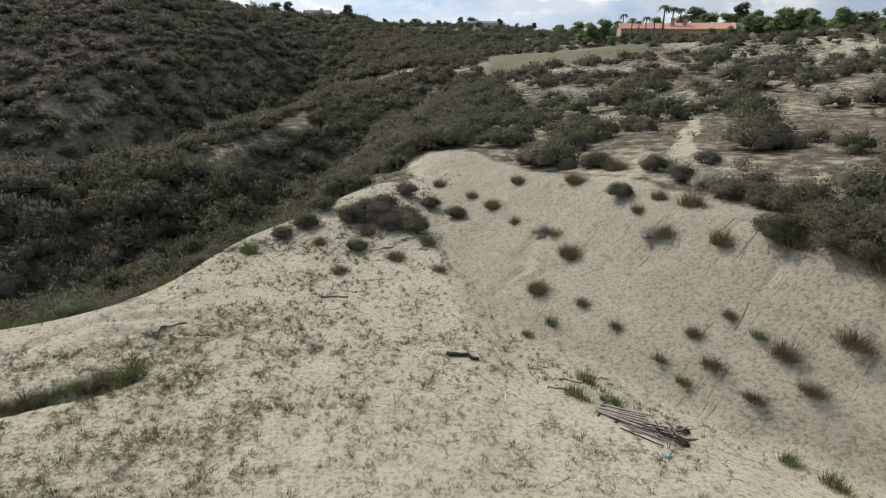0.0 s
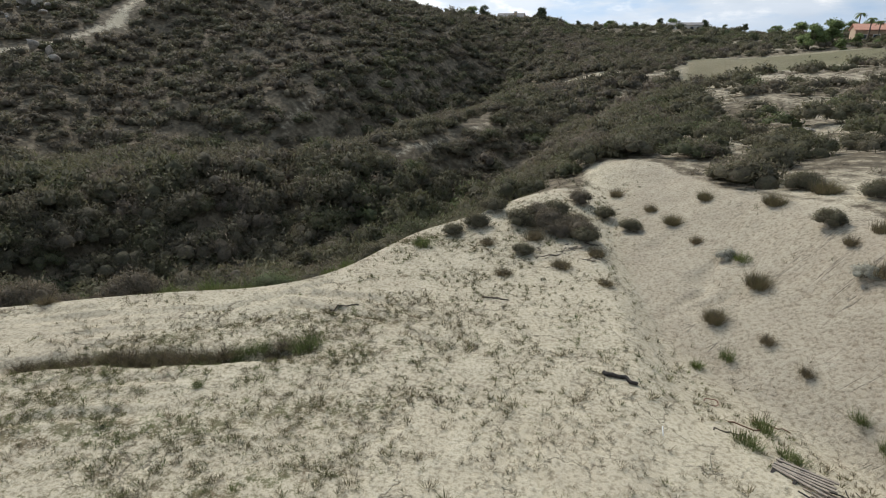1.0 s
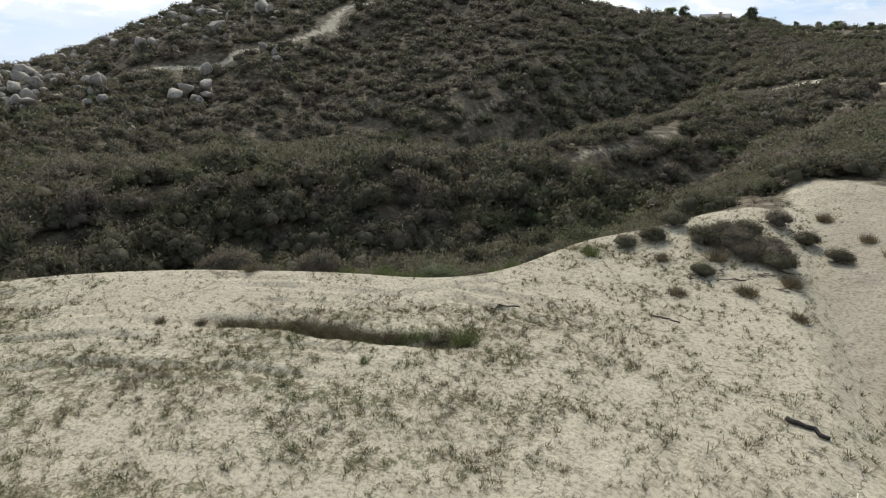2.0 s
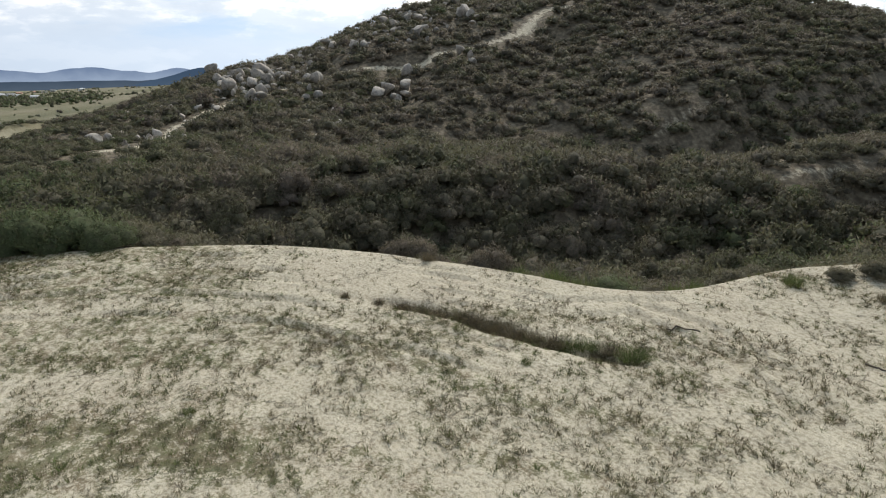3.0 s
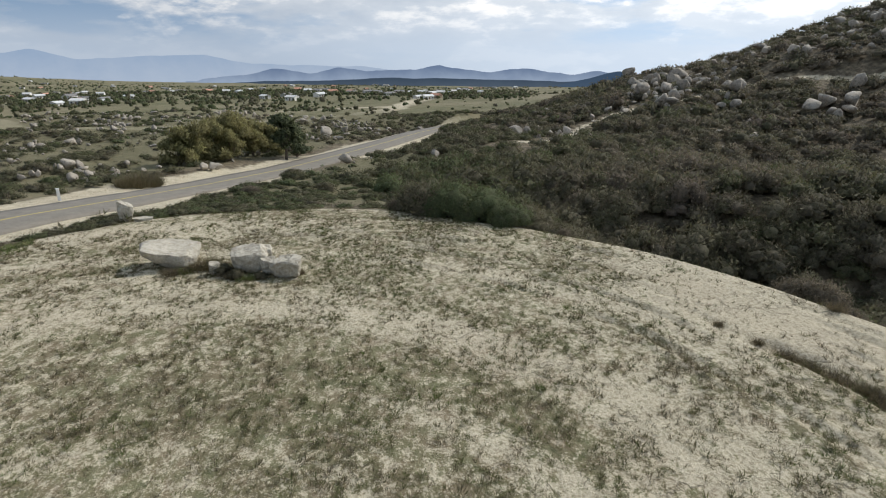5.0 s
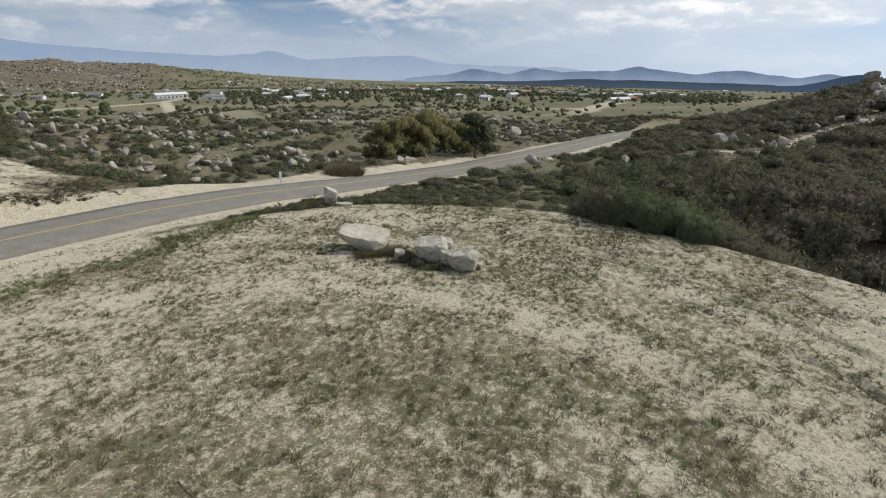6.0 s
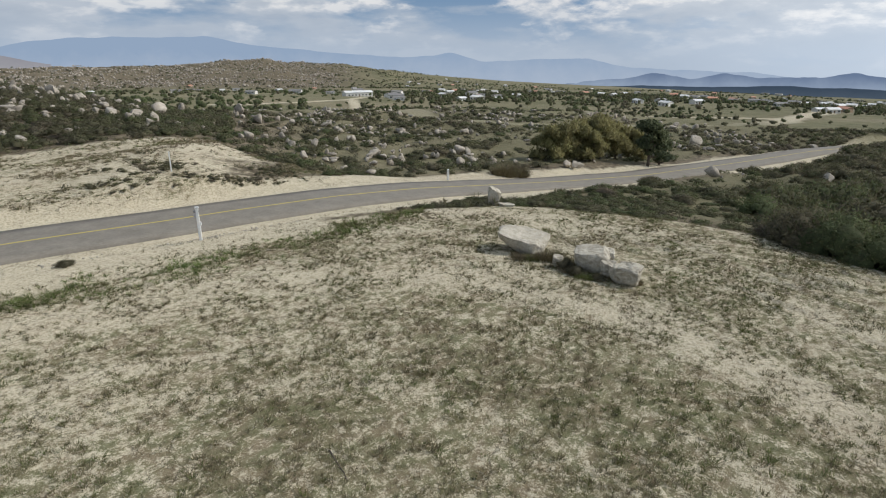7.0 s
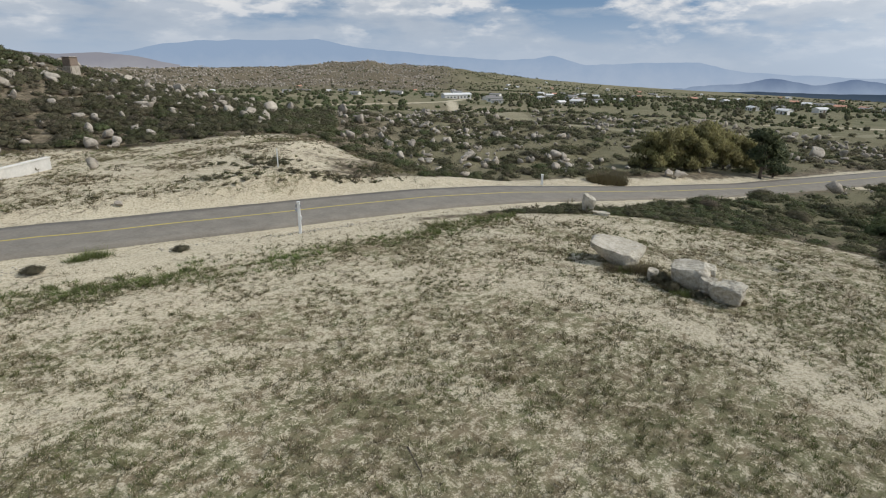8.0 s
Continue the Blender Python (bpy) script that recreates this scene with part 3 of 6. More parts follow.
def boulder_shape(base, seed, rough=0.28, flat=0.75):
    v, f = base
    off = seed * 13.7
    n = np.array([noise.noise(Vector(p) * 0.9 + Vector((off, 0, 0))) + 0.45 * noise.noise(Vector(p) * 2.3 + Vector((0, off, 0))) for p in v])
    w = v * (1 + rough * n)[:, None]
    # sheared faces, as granite breaks
    r2 = np.random.default_rng(seed)
    for _ in range(18):
        d = r2.normal(0, 1, 3)
        d /= np.linalg.norm(d)
        cut = r2.uniform(0.34, 0.74)
        over = np.maximum(w @ d - cut, 0)
        w = w - np.outer(over * 0.96, d)
    w[:, 2] *= flat
    return w, f


def thing(name, mesh=None, label="", category="", group="", kind="", at=None, turn=0.0, scale=1.0):
    ob = new(name, mesh)
    if at is not None:
        ob.matrix_basis = pose(*at, 0, 0, turn) @ Matrix.Diagonal((scale, scale, scale, 1))
    return tagged(ob, label, category, group, kind)


def part(name, bm, mat, parent, label=""):
    if isinstance(bm, bpy.types.Mesh):
        me = bm
    else:
        me = bpy.data.meshes.new(name)
        bm.to_mesh(me)
        bm.free()
        me.materials.append(mat)
    ob = new(name, me)
    ob.parent = parent
    return tagged(ob, label)


def box_bm(x0, y0, z0, x1, y1, z1, bevel=0.0):
    bm = bmesh.new()
    m = Matrix.Translation(((x0 + x1) / 2, (y0 + y1) / 2, (z0 + z1) / 2)) @ Matrix.Diagonal((x1 - x0, y1 - y0, z1 - z0, 1))
    bmesh.ops.create_cube(bm, size=1, matrix=m)
    if bevel:
        bmesh.ops.bevel(bm, geom=bm.edges[:], offset=bevel, segments=2, affect="EDGES")
    return bm


# ---- the ground ----
# footpaths and dirt tracks: half width and corners
TRAILS = [
    (0.8, [(84, 72), (79.3, 80), (77.9, 90), (73.7, 98.6), (71.6, 102)]),
    (0.8, [(71.6, 102), (66, 110), (62.1, 113), (55.5, 112.4), (50.4, 115.6), (47.9, 120.6), (45.5, 126.5)]),
    (1.1, [(45.5, 126.5), (44.6, 133), (43.6, 139), (41, 141)]),
    (0.5, [(33.1, 85.9), (30.9, 91.2), (28.9, 94.8), (27.4, 97.8)]),
    (0.45, [(60, 49), (52, 49.5), (44.8, 49.5), (39.2, 51), (34.1, 52.4), (29.3, 55.7), (22.7, 58.8), (18.1, 64.8), (13.2, 72)]),
    (1.1, [(9.9, 121), (5.6, 118), (0.2, 115), (-4.6, 118), (-9, 112)]),
    (0.5, [(-23.3, 48.7), (-22.9, 36.9), (-22.5, 31.3)]),
    (2.2, [(126, 118), (120, 116), (116.8, 119), (110.8, 133), (105, 148), (101, 159), (97.6, 239)]),
    (5.5, [(97.6, 236), (95.6, 296), (93.4, 362), (91.2, 551), (90.2, 703), (89.4, 707)]),
    (3.6, [(112, 204), (107, 256), (101.5, 291), (96, 300)]),
    (3.6, [(128, 142), (131.8, 225), (134.2, 300), (134.8, 382), (133.4, 431), (131, 475)]),
    (4.2, [(134.8, 382), (140, 333), (147, 298)]),
]


def off_trails(x, y, margin=1.0):
    """0 on and beside the footpaths of the hill, 1 away from them."""
    keep = np.ones(np.shape(x))
    for k, (half, line) in enumerate(TRAILS[:7]):
        d, s = away(x, y, line)
        wide = 0.5 if k in (3, 4) else 1.0
        keep = np.minimum(keep, step(wide * (half * 1.5 + margin * 0.4), wide * (half * 2.2 + margin * 1.1), d))
    return keep


def masks(x, y):
    az, r = to_polar(x, y)
    foot = round_about(FOOT_R, az)
    nxt = round_about(NEXT_R, az)
    ragged = wave(x, y, 5.0, 41) * 1.6
    bank = step(6, 0, az) * step(-60, -55, az)
    sand = np.maximum(step(1.4, 0.2, r - foot + ragged * 0.5), bank * step(2.5, 0.5, r - nxt + ragged))
    hill = step(90, 80, az) * (1 - sand)
    patch = wave(x, y, 9.0, 51, 4)
    right = step(10, -6, az)
    sand = np.maximum(sand, hill * step(0.72, 0.95, patch) * 0.5)
    sand = np.maximum(sand, hill * right * np.clip(0.34 + 0.32 * patch, 0.12, 0.6))
    d, s = away(x, y, ROAD)
    sand = np.maximum(sand, step(7.2, 4.8, d + ragged * 0.6 + 1.2 * step(80, 92, s)))
    shelf = step(138, 152, az + 3 * ragged) * step(36, 38, r) * step(60, 56, r + ragged)
    sand = np.maximum(sand, shelf * 0.9)
    trail = np.zeros(np.shape(x))
    for k, (half, line) in enumerate(TRAILS):
        d, s = away(x, y, line)
        trail = np.maximum(trail, (0.5 if k in (3, 4) else 1.0) * step(half * 1.6, half * 0.4, d + 0.6 * half * wave(x, y, 3.0, 61)) * np.where(r > 140, 1.0, 0.75 + 0.35 * wave(x, y, 5.0, 63)))
    sand = np.maximum(sand, trail)
    plain = step(70, 76, az) * step(130, 170, r + 12 * wave(x, y, 30, 71)) * step(300, 250, az)
    plain = np.maximum(plain, step(600, 800, r)) * (1 - trail) * (1 - 0.92 * step(131, 138, az) * step(800, 950, r))
    weed = (0.45 * step(-42, -20, az + 6 * wave(x, y, 6, 81)) + 0.55 * step(0, 30, az + 6 * wave(x, y, 6, 81))) * step(7, 9, r) * (r < 40) * (1 - step(3, -3, az) * step(-0.6, 0.4, r - foot))
    weed = weed * (0.75 + 0.45 * step(66, 88, az))
    # the trodden strip along the brink stays bare
    bare = step(17.5, 19.0, r) * step(76, 62, az) * step(20, 30, az)
    weed = weed * (1 - 0.85 * bare)
    band = np.exp(-((r - np.interp(az, [25, 45, 70, 100, 130], [13.5, 13.6, 17.0, 21.5, 25])) / 1.3) ** 2) * step(25, 45, az) * step(135, 110, az)
    weed = np.clip(weed + 0.3 * band, 0, 1.0) * step(6.0, 8.6, away(x, y, ROAD)[0] + ragged * 0.7)
    weed = np.clip(weed * (1.05 + 0.5 * furrows(x, y, az, r) * step(-10, 25, az)), 0, 1.1)
    # the weeds grow thickest where the pad faces the stones
    weed = np.clip(weed * (1 + 0.25 * step(66, 90, az) * step(16, 11, r)) * (1 + 0.12 * step(98, 112, az) * step(134, 124, az) * step(22, 16, r)), 0, 1.2)
    # a mown field below the houses, weeds on the shelf over the road
    field = step(-20, -18, az) * step(-3, -5, az) * step(104, 108, r) * step(150, 140, r)
    sand, weed = np.maximum(sand, field), np.maximum(weed, np.maximum(field * 1.2, shelf * (0.8 + 0.4 * wave(x + y * 0.5, y * 3, 6.0, 83))))
    return sand, weed, plain


def furrows(x, y, az, r):
    """Rows that the weeds keep to, curving round the pad; -1 to 1."""
    lane = r - np.interp(az, [-20, 25, 45, 70, 100, 130, 180], [14, 13.5, 13.6, 17.0, 21.5, 25, 27])
    return np.clip(1.5 * wave(lane, np.radians(az) * 1.6, 1.15, 85, 3), -1, 1)


def meadow(x, y, plain):
    """Grass under the brush beyond the road, and the mown field below the houses."""
    az, r = to_polar(x, y)
    field = step(-20, -18, az) * step(-3, -5, az) * step(104, 108, r) * step(150, 140, r)
    d, s = away(x, y, ROAD)
    vale = step(86, 92, az) * step(33, 37, r) * step(6.0, 8, d + 2 * wave(x, y, 4, 73)) * step(144, 138, az) * 0.75 * step(320, 220, r)
    return np.maximum(plain, np.maximum(field * 0.9, vale))


def shaded_bank(x, y):
    """The crusted bank above the crease; its grey shade is painted into the sand."""
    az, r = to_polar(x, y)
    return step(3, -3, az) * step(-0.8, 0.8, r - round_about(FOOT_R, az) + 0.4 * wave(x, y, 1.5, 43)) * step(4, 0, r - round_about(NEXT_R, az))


def build_ground():
    az = np.concatenate([np.arange(-52, 184, 0.46), np.arange(184, 308, 2.0)])
    r = np.concatenate([[0.01, 2, 4], np.arange(6, 12, 0.2), np.arange(12, 29, 0.17), np.arange(29, 34, 0.25), np.geomspace(34, 70, 80)[1:], np.geomspace(70, 320, 110)[1:], np.geomspace(320, 1700, 110)[1:], np.geomspace(1700, 4800, 14)[1:]])
    A, R = np.meshgrid(az, r, indexing="ij")
    x, y = polar(A, R)
    z = land(x, y)
    na, nr = A.shape
    i, j = np.meshgrid(np.arange(na), np.arange(nr - 1), indexing="ij")
    k = (i + 1) % na
    quads = np.stack([i * nr + j, i * nr + j + 1, k * nr + j + 1, k * nr + j], -1).reshape(-1, 4)
    pile = Pile()
    pile.add(np.stack([x, y, z], -1).reshape(-1, 3), np.concatenate([quads[:, [0, 1, 2]], quads[:, [0, 2, 3]]]))
    me = pile.mesh("ground", M_GROUND, smooth=True)
    sand, weed, plain = masks(x, y)
    for name, values in zip(("sand", "weed", "plain", "shaded_crust"), (sand, weed, meadow(x, y, plain), shaded_bank(x, y))):
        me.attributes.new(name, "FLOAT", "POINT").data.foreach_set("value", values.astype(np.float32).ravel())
    return thing("ground", me, "pale sandy hilltop pad above brushy hills and a wide valley", "ground", kind="structure")


build_ground()


def smooth_line(line, spacing):
    p = np.array([polar(a, r) for a, r in line])
    p = np.concatenate([[2 * p[0] - p[1]], p, [2 * p[-1] - p[-2]]])
    out = []
    for i in range(1, len(p) - 2):
        n = max(2, int(np.linalg.norm(p[i + 1] - p[i]) / spacing))
        for t in np.arange(n) / n:
            out.append(0.5 * (2 * p[i] + (p[i + 1] - p[i - 1]) * t + (2 * p[i - 1] - 5 * p[i] + 4 * p[i + 1] - p[i + 2]) * t * t + (3 * p[i] - p[i - 1] - 3 * p[i + 1] + p[i + 2]) * t ** 3))
    return np.array(out)


def ribbon(line, left, right, lift, thick, camber=0.0):
    """A strip of pavement along a line, with skirts down its sides."""
    p = smooth_line(line, 1.0)
    d = np.gradient(p, axis=0)
    d /= np.linalg.norm(d, axis=1, keepdims=True)
    nrm = np.stack([-d[:, 1], d[:, 0]], 1)
    z = road_height(away(p[:, 0], p[:, 1], line)[1])
    offs = np.concatenate([[left], np.linspace(left, right, 7), [right]])
    rows = []
    for k, o in enumerate(offs):
        q = p + nrm * o
        drop = thick if k in (0, len(offs) - 1) else 0
        rows.append(np.stack([q[:, 0], q[:, 1], z + lift - drop - camber * abs(o) / ROAD_HALF], 1))
    v = np.stack(rows, 1)
    n, m = v.shape[:2]
    i, j = np.meshgrid(np.arange(n - 1), np.arange(m - 1), indexing="ij")
    q = np.stack([i * m + j, (i + 1) * m + j, (i + 1) * m + j + 1, i * m + j + 1], -1).reshape(-1, 4)
    pile = Pile()
    pile.add(v.reshape(-1, 3), np.concatenate([q[:, [0, 1, 2]], q[:, [0, 2, 3]]]))
    return pile


road = thing("road", ribbon(ROAD, -ROAD_HALF, ROAD_HALF, 0.16, 0.5, 0.05).mesh("road", M_ASPHALT), "worn grey asphalt road curving below the hill", "road", kind="structure")
part("centre_line", ribbon(ROAD, -0.07, 0.07, 0.166, 0.02).mesh("centre_line", M_YELLOW), M_YELLOW, road, "faded yellow painted centre line")

# ---- brush on the hills ----
MID_SHRUBS = [shrub_shape(850, 0.105, 8, t, 0.55, BALL2, 0.2, 0.15) for t in (0.8, 0.9, 1.0, 0.85, 1.1, 0.95, 0.75, 1.0)]
FAR_SHRUBS = [shrub_shape(330, 0.14, 6, t, 0.58, wide=0.23, up=0.15) for t in (0.8, 0.9, 1.0, 0.85, 1.1, 0.95, 0.75, 1.0, 0.9, 1.05)]
DIST_SHRUBS = [shrub_shape(125, 0.185, 4, t, 0.64, wide=0.28, up=0.15) for t in (0.8, 0.9, 1.0, 0.85, 1.1, 0.95, 0.75, 1.0, 0.9, 1.05)]
TINY_SHRUBS = [shrub_shape(16, 0.3, 2, 1.0, 1.05, wide=0.5) for _ in range(8)]
LOW_SHRUBS = [shrub_shape(24, 0.6, 3, 0.6, 0, wide=0.12, up=0.9) for _ in range(8)]


def scatter(count, az0, az1, r0, r1, keep, seed):
    g = np.random.default_rng(seed)
    az, r = g.uniform(az0, az1, count), np.sqrt(g.uniform(r0 * r0, r1 * r1, count))
    x, y = polar(az, r)
    ok = g.uniform(0, 1, count) < keep(x, y, az, r)
    x, y = x[ok], y[ok]
    return x, y, land(x, y), g


def brush(name, label, places, size, tone, squash=(0.65, 1.0), kinds=None):
    x, y, z, g = places
    pile = Pile()
    # tone by patches; past 72 degrees a darker step stands in for flank shade
    patch_shade = wave(x, y, 14, 91) * 0.24 + wave(x, y, 60, 92) * 0.12 + 0.2 * step(72, 88, to_polar(x, y)[0])
    r = np.hypot(x, y)
    low = 1 - 0.38 * step(74, 88, to_polar(x, y)[0]) if name == "hill_brush" else np.ones(len(x))
    for i in range(len(x)):
        shapes = kinds or (MID_SHRUBS if r[i] < 46 else FAR_SHRUBS if r[i] < 84 else DIST_SHRUBS)
        v, f, t, nor = shapes[g.integers(len(shapes))]
        s = (size[0] + (size[1] - size[0]) * g.beta(1.5, 2.2)) * low[i]
        turn = g.uniform(0, 6.28)
        w = spun(v, turn) * [s, s, s * g.uniform(*squash)] + [x[i], y[i], z[i] - 0.06 * s]
        pile.add(w, f, np.clip(t + tone + patch_shade[i] + g.normal(0, 0.14), 0, 1), spun(nor, turn))
    return thing(name, pile.mesh(name, M_CHAPARRAL), label, "brush", kind="stuff")


def hill_keep(x, y, az, r):
    sand, weed, plain = masks(x, y)
    gully = step(5.0, 9, r - round_about(FOOT_R, az))
    return (1 - step(0.2, 0.6, sand)) * np.clip(1.0 + 0.4 * wave(x, y, 11, 95), 0.4, 1) * gully * step(100, 92, az) * step(-14, 5, az + 5 * wave(x, y, 20, 96)) * off_trails(x, y) * (1 - 0.5 * step(49, 52, az) * step(76, 70, az) * step(112, 124, r))


def gully_keep(x, y, az, r):
    sand, weed, plain = masks(x, y)
    clumps = np.clip(0.15 + 2.0 * wave(x, y, 5, 94), 0.0, 1) * step(84, 78, az)
    return (1 - step(0.2, 0.6, sand)) * step(2.0, 3.5, r - round_about(FOOT_R, az)) * np.maximum(clumps, 0.8 * step(12, 17, r - round_about(FOOT_R, az)))


def ridge_keep(x, y, az, r):
    return np.clip(0.55 + 0.9 * wave(x, y, 20, 119), 0.1, 1)


def right_keep(x, y, az, r):
    sand, weed, plain = masks(x, y)
    return (1 - step(0.5, 0.85, sand)) * np.clip(0.75 + 1.1 * wave(x, y, 12, 97), 0.1, 1) * step(20, 26, np.abs(r - 124)  + 40 * step(-3, 1, np.abs(az + 11.5) - 8)) * step(1.0, 3, r - round_about(NEXT_R, az)) * off_trails(x, y)


def vale_keep(x, y, az, r):
    sand, weed, plain = masks(x, y)
    d, s = away(x, y, ROAD)
    return (1 - step(0.15, 0.4, sand)) * np.clip(0.8 + 0.8 * wave(x, y, 16, 99), 0.12, 1) * step(5, 7.0, d) * (1 - 0.93 * plain)


def verge_keep(x, y, az, r):
    sand, weed, plain = masks(x, y)
    d, s = away(x, y, ROAD)
    return (1 - step(0.15, 0.4, sand)) * np.clip(0.55 + 0.9 * wave(x, y, 5, 100), 0.1, 1) * step(5, 6.5, d)


def knob_keep(x, y, az, r):
    sand, weed, plain = masks(x, y)
    tx, ty = polar(167.0, 103)
    return (1 - step(0.2, 0.5, sand)) * (1 - plain) * np.clip(0.75 + 0.7 * wave(x, y, 9, 98), 0.2, 1) * step(3.5, 6.5, np.hypot(x - tx, y - ty))


def plain_keep(x, y, az, r):
    return np.clip(0.05 + 1.3 * wave(x, y, 110, 103), 0.012, 1) * step(700, 200, r) + np.clip(0.4 + 1.2 * wave(x, y, 140, 105), 0.05, 1) * step(380, 560, r)


brush("hill_brush", "dense grey-brown and olive chaparral covering the hillside", scatter(11500, -14, 100, 24, 180, hill_keep, 11), (0.9, 2.6), 0.44, (0.75, 1.05))
brush("gully_brush", "tall dark brush filling the gully below the pad", scatter(2000, 6, 97, 23, 58, gully_keep, 15), (0.9, 2.9), 0.5, (0.85, 1.2))
brush("slope_brush", "rounded olive shrubs on the sandy slope below the houses", scatter(4200, -52, 12, 22, 230, right_keep, 12), (0.75, 2.7), 0.56, (0.7, 1.0))
brush("ridge_brush", "dark brush along the skyline ridge", scatter(1500, -16, 24, 176, 275, ridge_keep, 18), (1.2, 3.4), 0.6, (0.6, 1.1))
brush("valley_brush", "low olive brush among boulders beyond the road", scatter(6500, 84, 182, 47, 190, vale_keep, 13), (0.55, 1.7), 0.46, (0.5, 0.8))
brush("verge_brush", "low olive scrub matted between the pad and the road", scatter(2300, 84, 138, 32, 50, verge_keep, 19), (0.3, 0.95), 0.52, (0.4, 0.65), kinds=FAR_SHRUBS)
brush("knob_brush", "olive brush on the rocky hill over the road", scatter(2300, 146, 184, 60, 130, knob_keep, 17), (0.6, 1.7), 0.46, (0.55, 0.9))


def litter_keep(x, y, az, r):
    sand, weed, plain = masks(x, y)
    d, s = away(x, y, ROAD)
    out = np.where(az < 2, r - round_about(NEXT_R, az), r - round_about(FOOT_R, az))
    return (1 - 0.75 * step(0.3, 0.8, sand)) * np.clip(0.7 + 0.8 * wave(x, y, 4, 107), 0.1, 1) * step(0.0, 1.5, out) * step(4.5, 6, d) * (1 - 0.8 * plain) * (1 - 0.97 * step(12, 20, az) * step(92, 84, az) * step(47, 44, r))


brush("dry_scrub", "knee-high dry scrub and grass between the shrubs", scatter(7500, -50, 182, 18, 115, litter_keep, 16), (0.2, 0.65), 0.28, (0.7, 1.2), kinds=LOW_SHRUBS)
brush("plain_brush", "distant dark green bushes dotting the plain", scatter(5200, 74, 182, 150, 1700, plain_keep, 14), (1.2, 4.0), 0.6, (0.7, 1.3), kinds=TINY_SHRUBS)


def grove_places(count, az0, az1, r0, r1, seed):
    """Trees in loose groves and hedgerows, evenly strewn from near to far as distance shrinks them."""
    g = np.random.default_rng(seed)
    az, r = g.uniform(az0, az1, count), np.exp(g.uniform(math.log(r0), math.log(r1), count))
    x, y = polar(az, r)
    ok = g.uniform(0, 1, count) < np.clip(0.45 + 1.4 * wave(x / 1.5, y / 1.5, 45, 121, 3), 0.06, 1)
    return x[ok], y[ok], land(x[ok], y[ok]), g


brush("town_trees", "dark green trees in groves round the valley's houses", grove_places(8500, 83, 133, 330, 1650, 25), (1.2, 3.2), 0.66, (0.8, 1.4), kinds=TINY_SHRUBS)
brush("field_trees", "dark trees and hedges along the fields of the valley", grove_places(4200, 82, 134, 190, 800, 27), (0.8, 2.4), 0.62, (0.7, 1.2), kinds=TINY_SHRUBS)
brush("foothill_trees", "scattered dark trees below the rocky far hill", grove_places(1800, 133, 176, 260, 950, 26), (1.2, 3.4), 0.74, (0.7, 1.2), kinds=TINY_SHRUBS)

# ---- weeds on the pad ----


def blades(n, length, lean, wide, root_spread=0.5):
    """n thin grass blades from one root, one triangle each."""
    a, l = rng.uniform(0, 6.28, n), length * rng.uniform(0.45, 1.25, n)
    out = np.stack([np.cos(a), np.sin(a), np.zeros(n)], 1)
    side = np.stack([-np.sin(a), np.cos(a), np.zeros(n)], 1) * wide
    root = out * rng.uniform(0.0, root_spread, n)[:, None] * length
    tip = root + (out * (lean * rng.uniform(0.2, 1.3, n))[:, None] + [0, 0, 0.8]) * l[:, None]
    v = np.stack([root - side, root + side, tip], 1).reshape(-1, 3)
    return v, np.arange(n)[:, None] * 3 + [0, 1, 2], np.repeat(rng.normal(0, 0.12, n), 3)


TUFTS = [blades(22, 1.0, 0.9, 0.055, 0.7) for _ in range(14)]
SPRIGS = [blades(11, 1.0, 0.8, 0.034) for _ in range(8)]


def weed_keep(x, y, az, r):
    sand, weed, plain = masks(x, y)
    clump = np.clip(0.45 + 1.2 * wave(x, y, 0.8, 111, 2) + 0.5 * wave(x, y, 4.0, 113, 2), 0.05, 1)
    d, s = away(x, y, ROAD)
    return np.clip(weed * 1.15, 0, 1.4) * clump * step(4.0, 5.5, d)


def sprig_keep(x, y, az, r):
    sand, weed, plain = masks(x, y)
    patch = np.clip(0.25 + 1.4 * wave(x, y, 2.6, 115, 3), 0.04, 1)
    quiet = 1 - 0.65 * step(0, -4, az) * step(0, 1.5, r - round_about(FOOT_R, az))
    d, s = away(x, y, ROAD)
    crease = 0.5 * step(3, 0, az) * step(1.6, 0.3, np.abs(r - round_about(FOOT_R, az)))
    return (sand > 0.6) * np.clip(patch * quiet + crease, 0, 1) * step(3.5, 5.0, d)


def weeds(name, label, places, shapes, size, tone, spread):
    x, y, z, g = places
    pile = Pile()
    hue = 0.32 * wave(x, y, 3.2, 87, 3)
    for i in range(len(x)):
        v, f, t = shapes[g.integers(len(shapes))]
        s = g.uniform(*size) * (1.5 if g.uniform() < 0.06 else 1.0)
        w = spun(v, g.uniform(0, 6.28)) * [s * spread, s * spread, s] + [x[i], y[i], z[i] - 0.01]
        pile.add(w, f, np.clip(t + tone + hue[i] + g.normal(0, 0.16), 0, 1))
    return thing(name, pile.mesh(name, M_WEED), label, "weeds", kind="stuff")


weeds("pad_weeds", "short grey-green weeds tufted over the sandy pad", scatter(112000, -44, 184, 6.5, 33, weed_keep, 21), TUFTS, (0.05, 0.125), 0.4, 1.15)
def shelf_keep(x, y, az, r):
    sand, weed, plain = masks(x, y)
    d, s = away(x, y, ROAD)
    return np.clip(0.25 + 1.2 * wave(x, y, 3.0, 117, 3), 0.04, 1) * step(4.4, 5.2, d)


weeds("shelf_weeds", "dry weeds on the graded shelf beyond the road", scatter(30000, 136, 184, 36, 60, shelf_keep, 23), TUFTS, (0.06, 0.17), 0.3, 1.5)
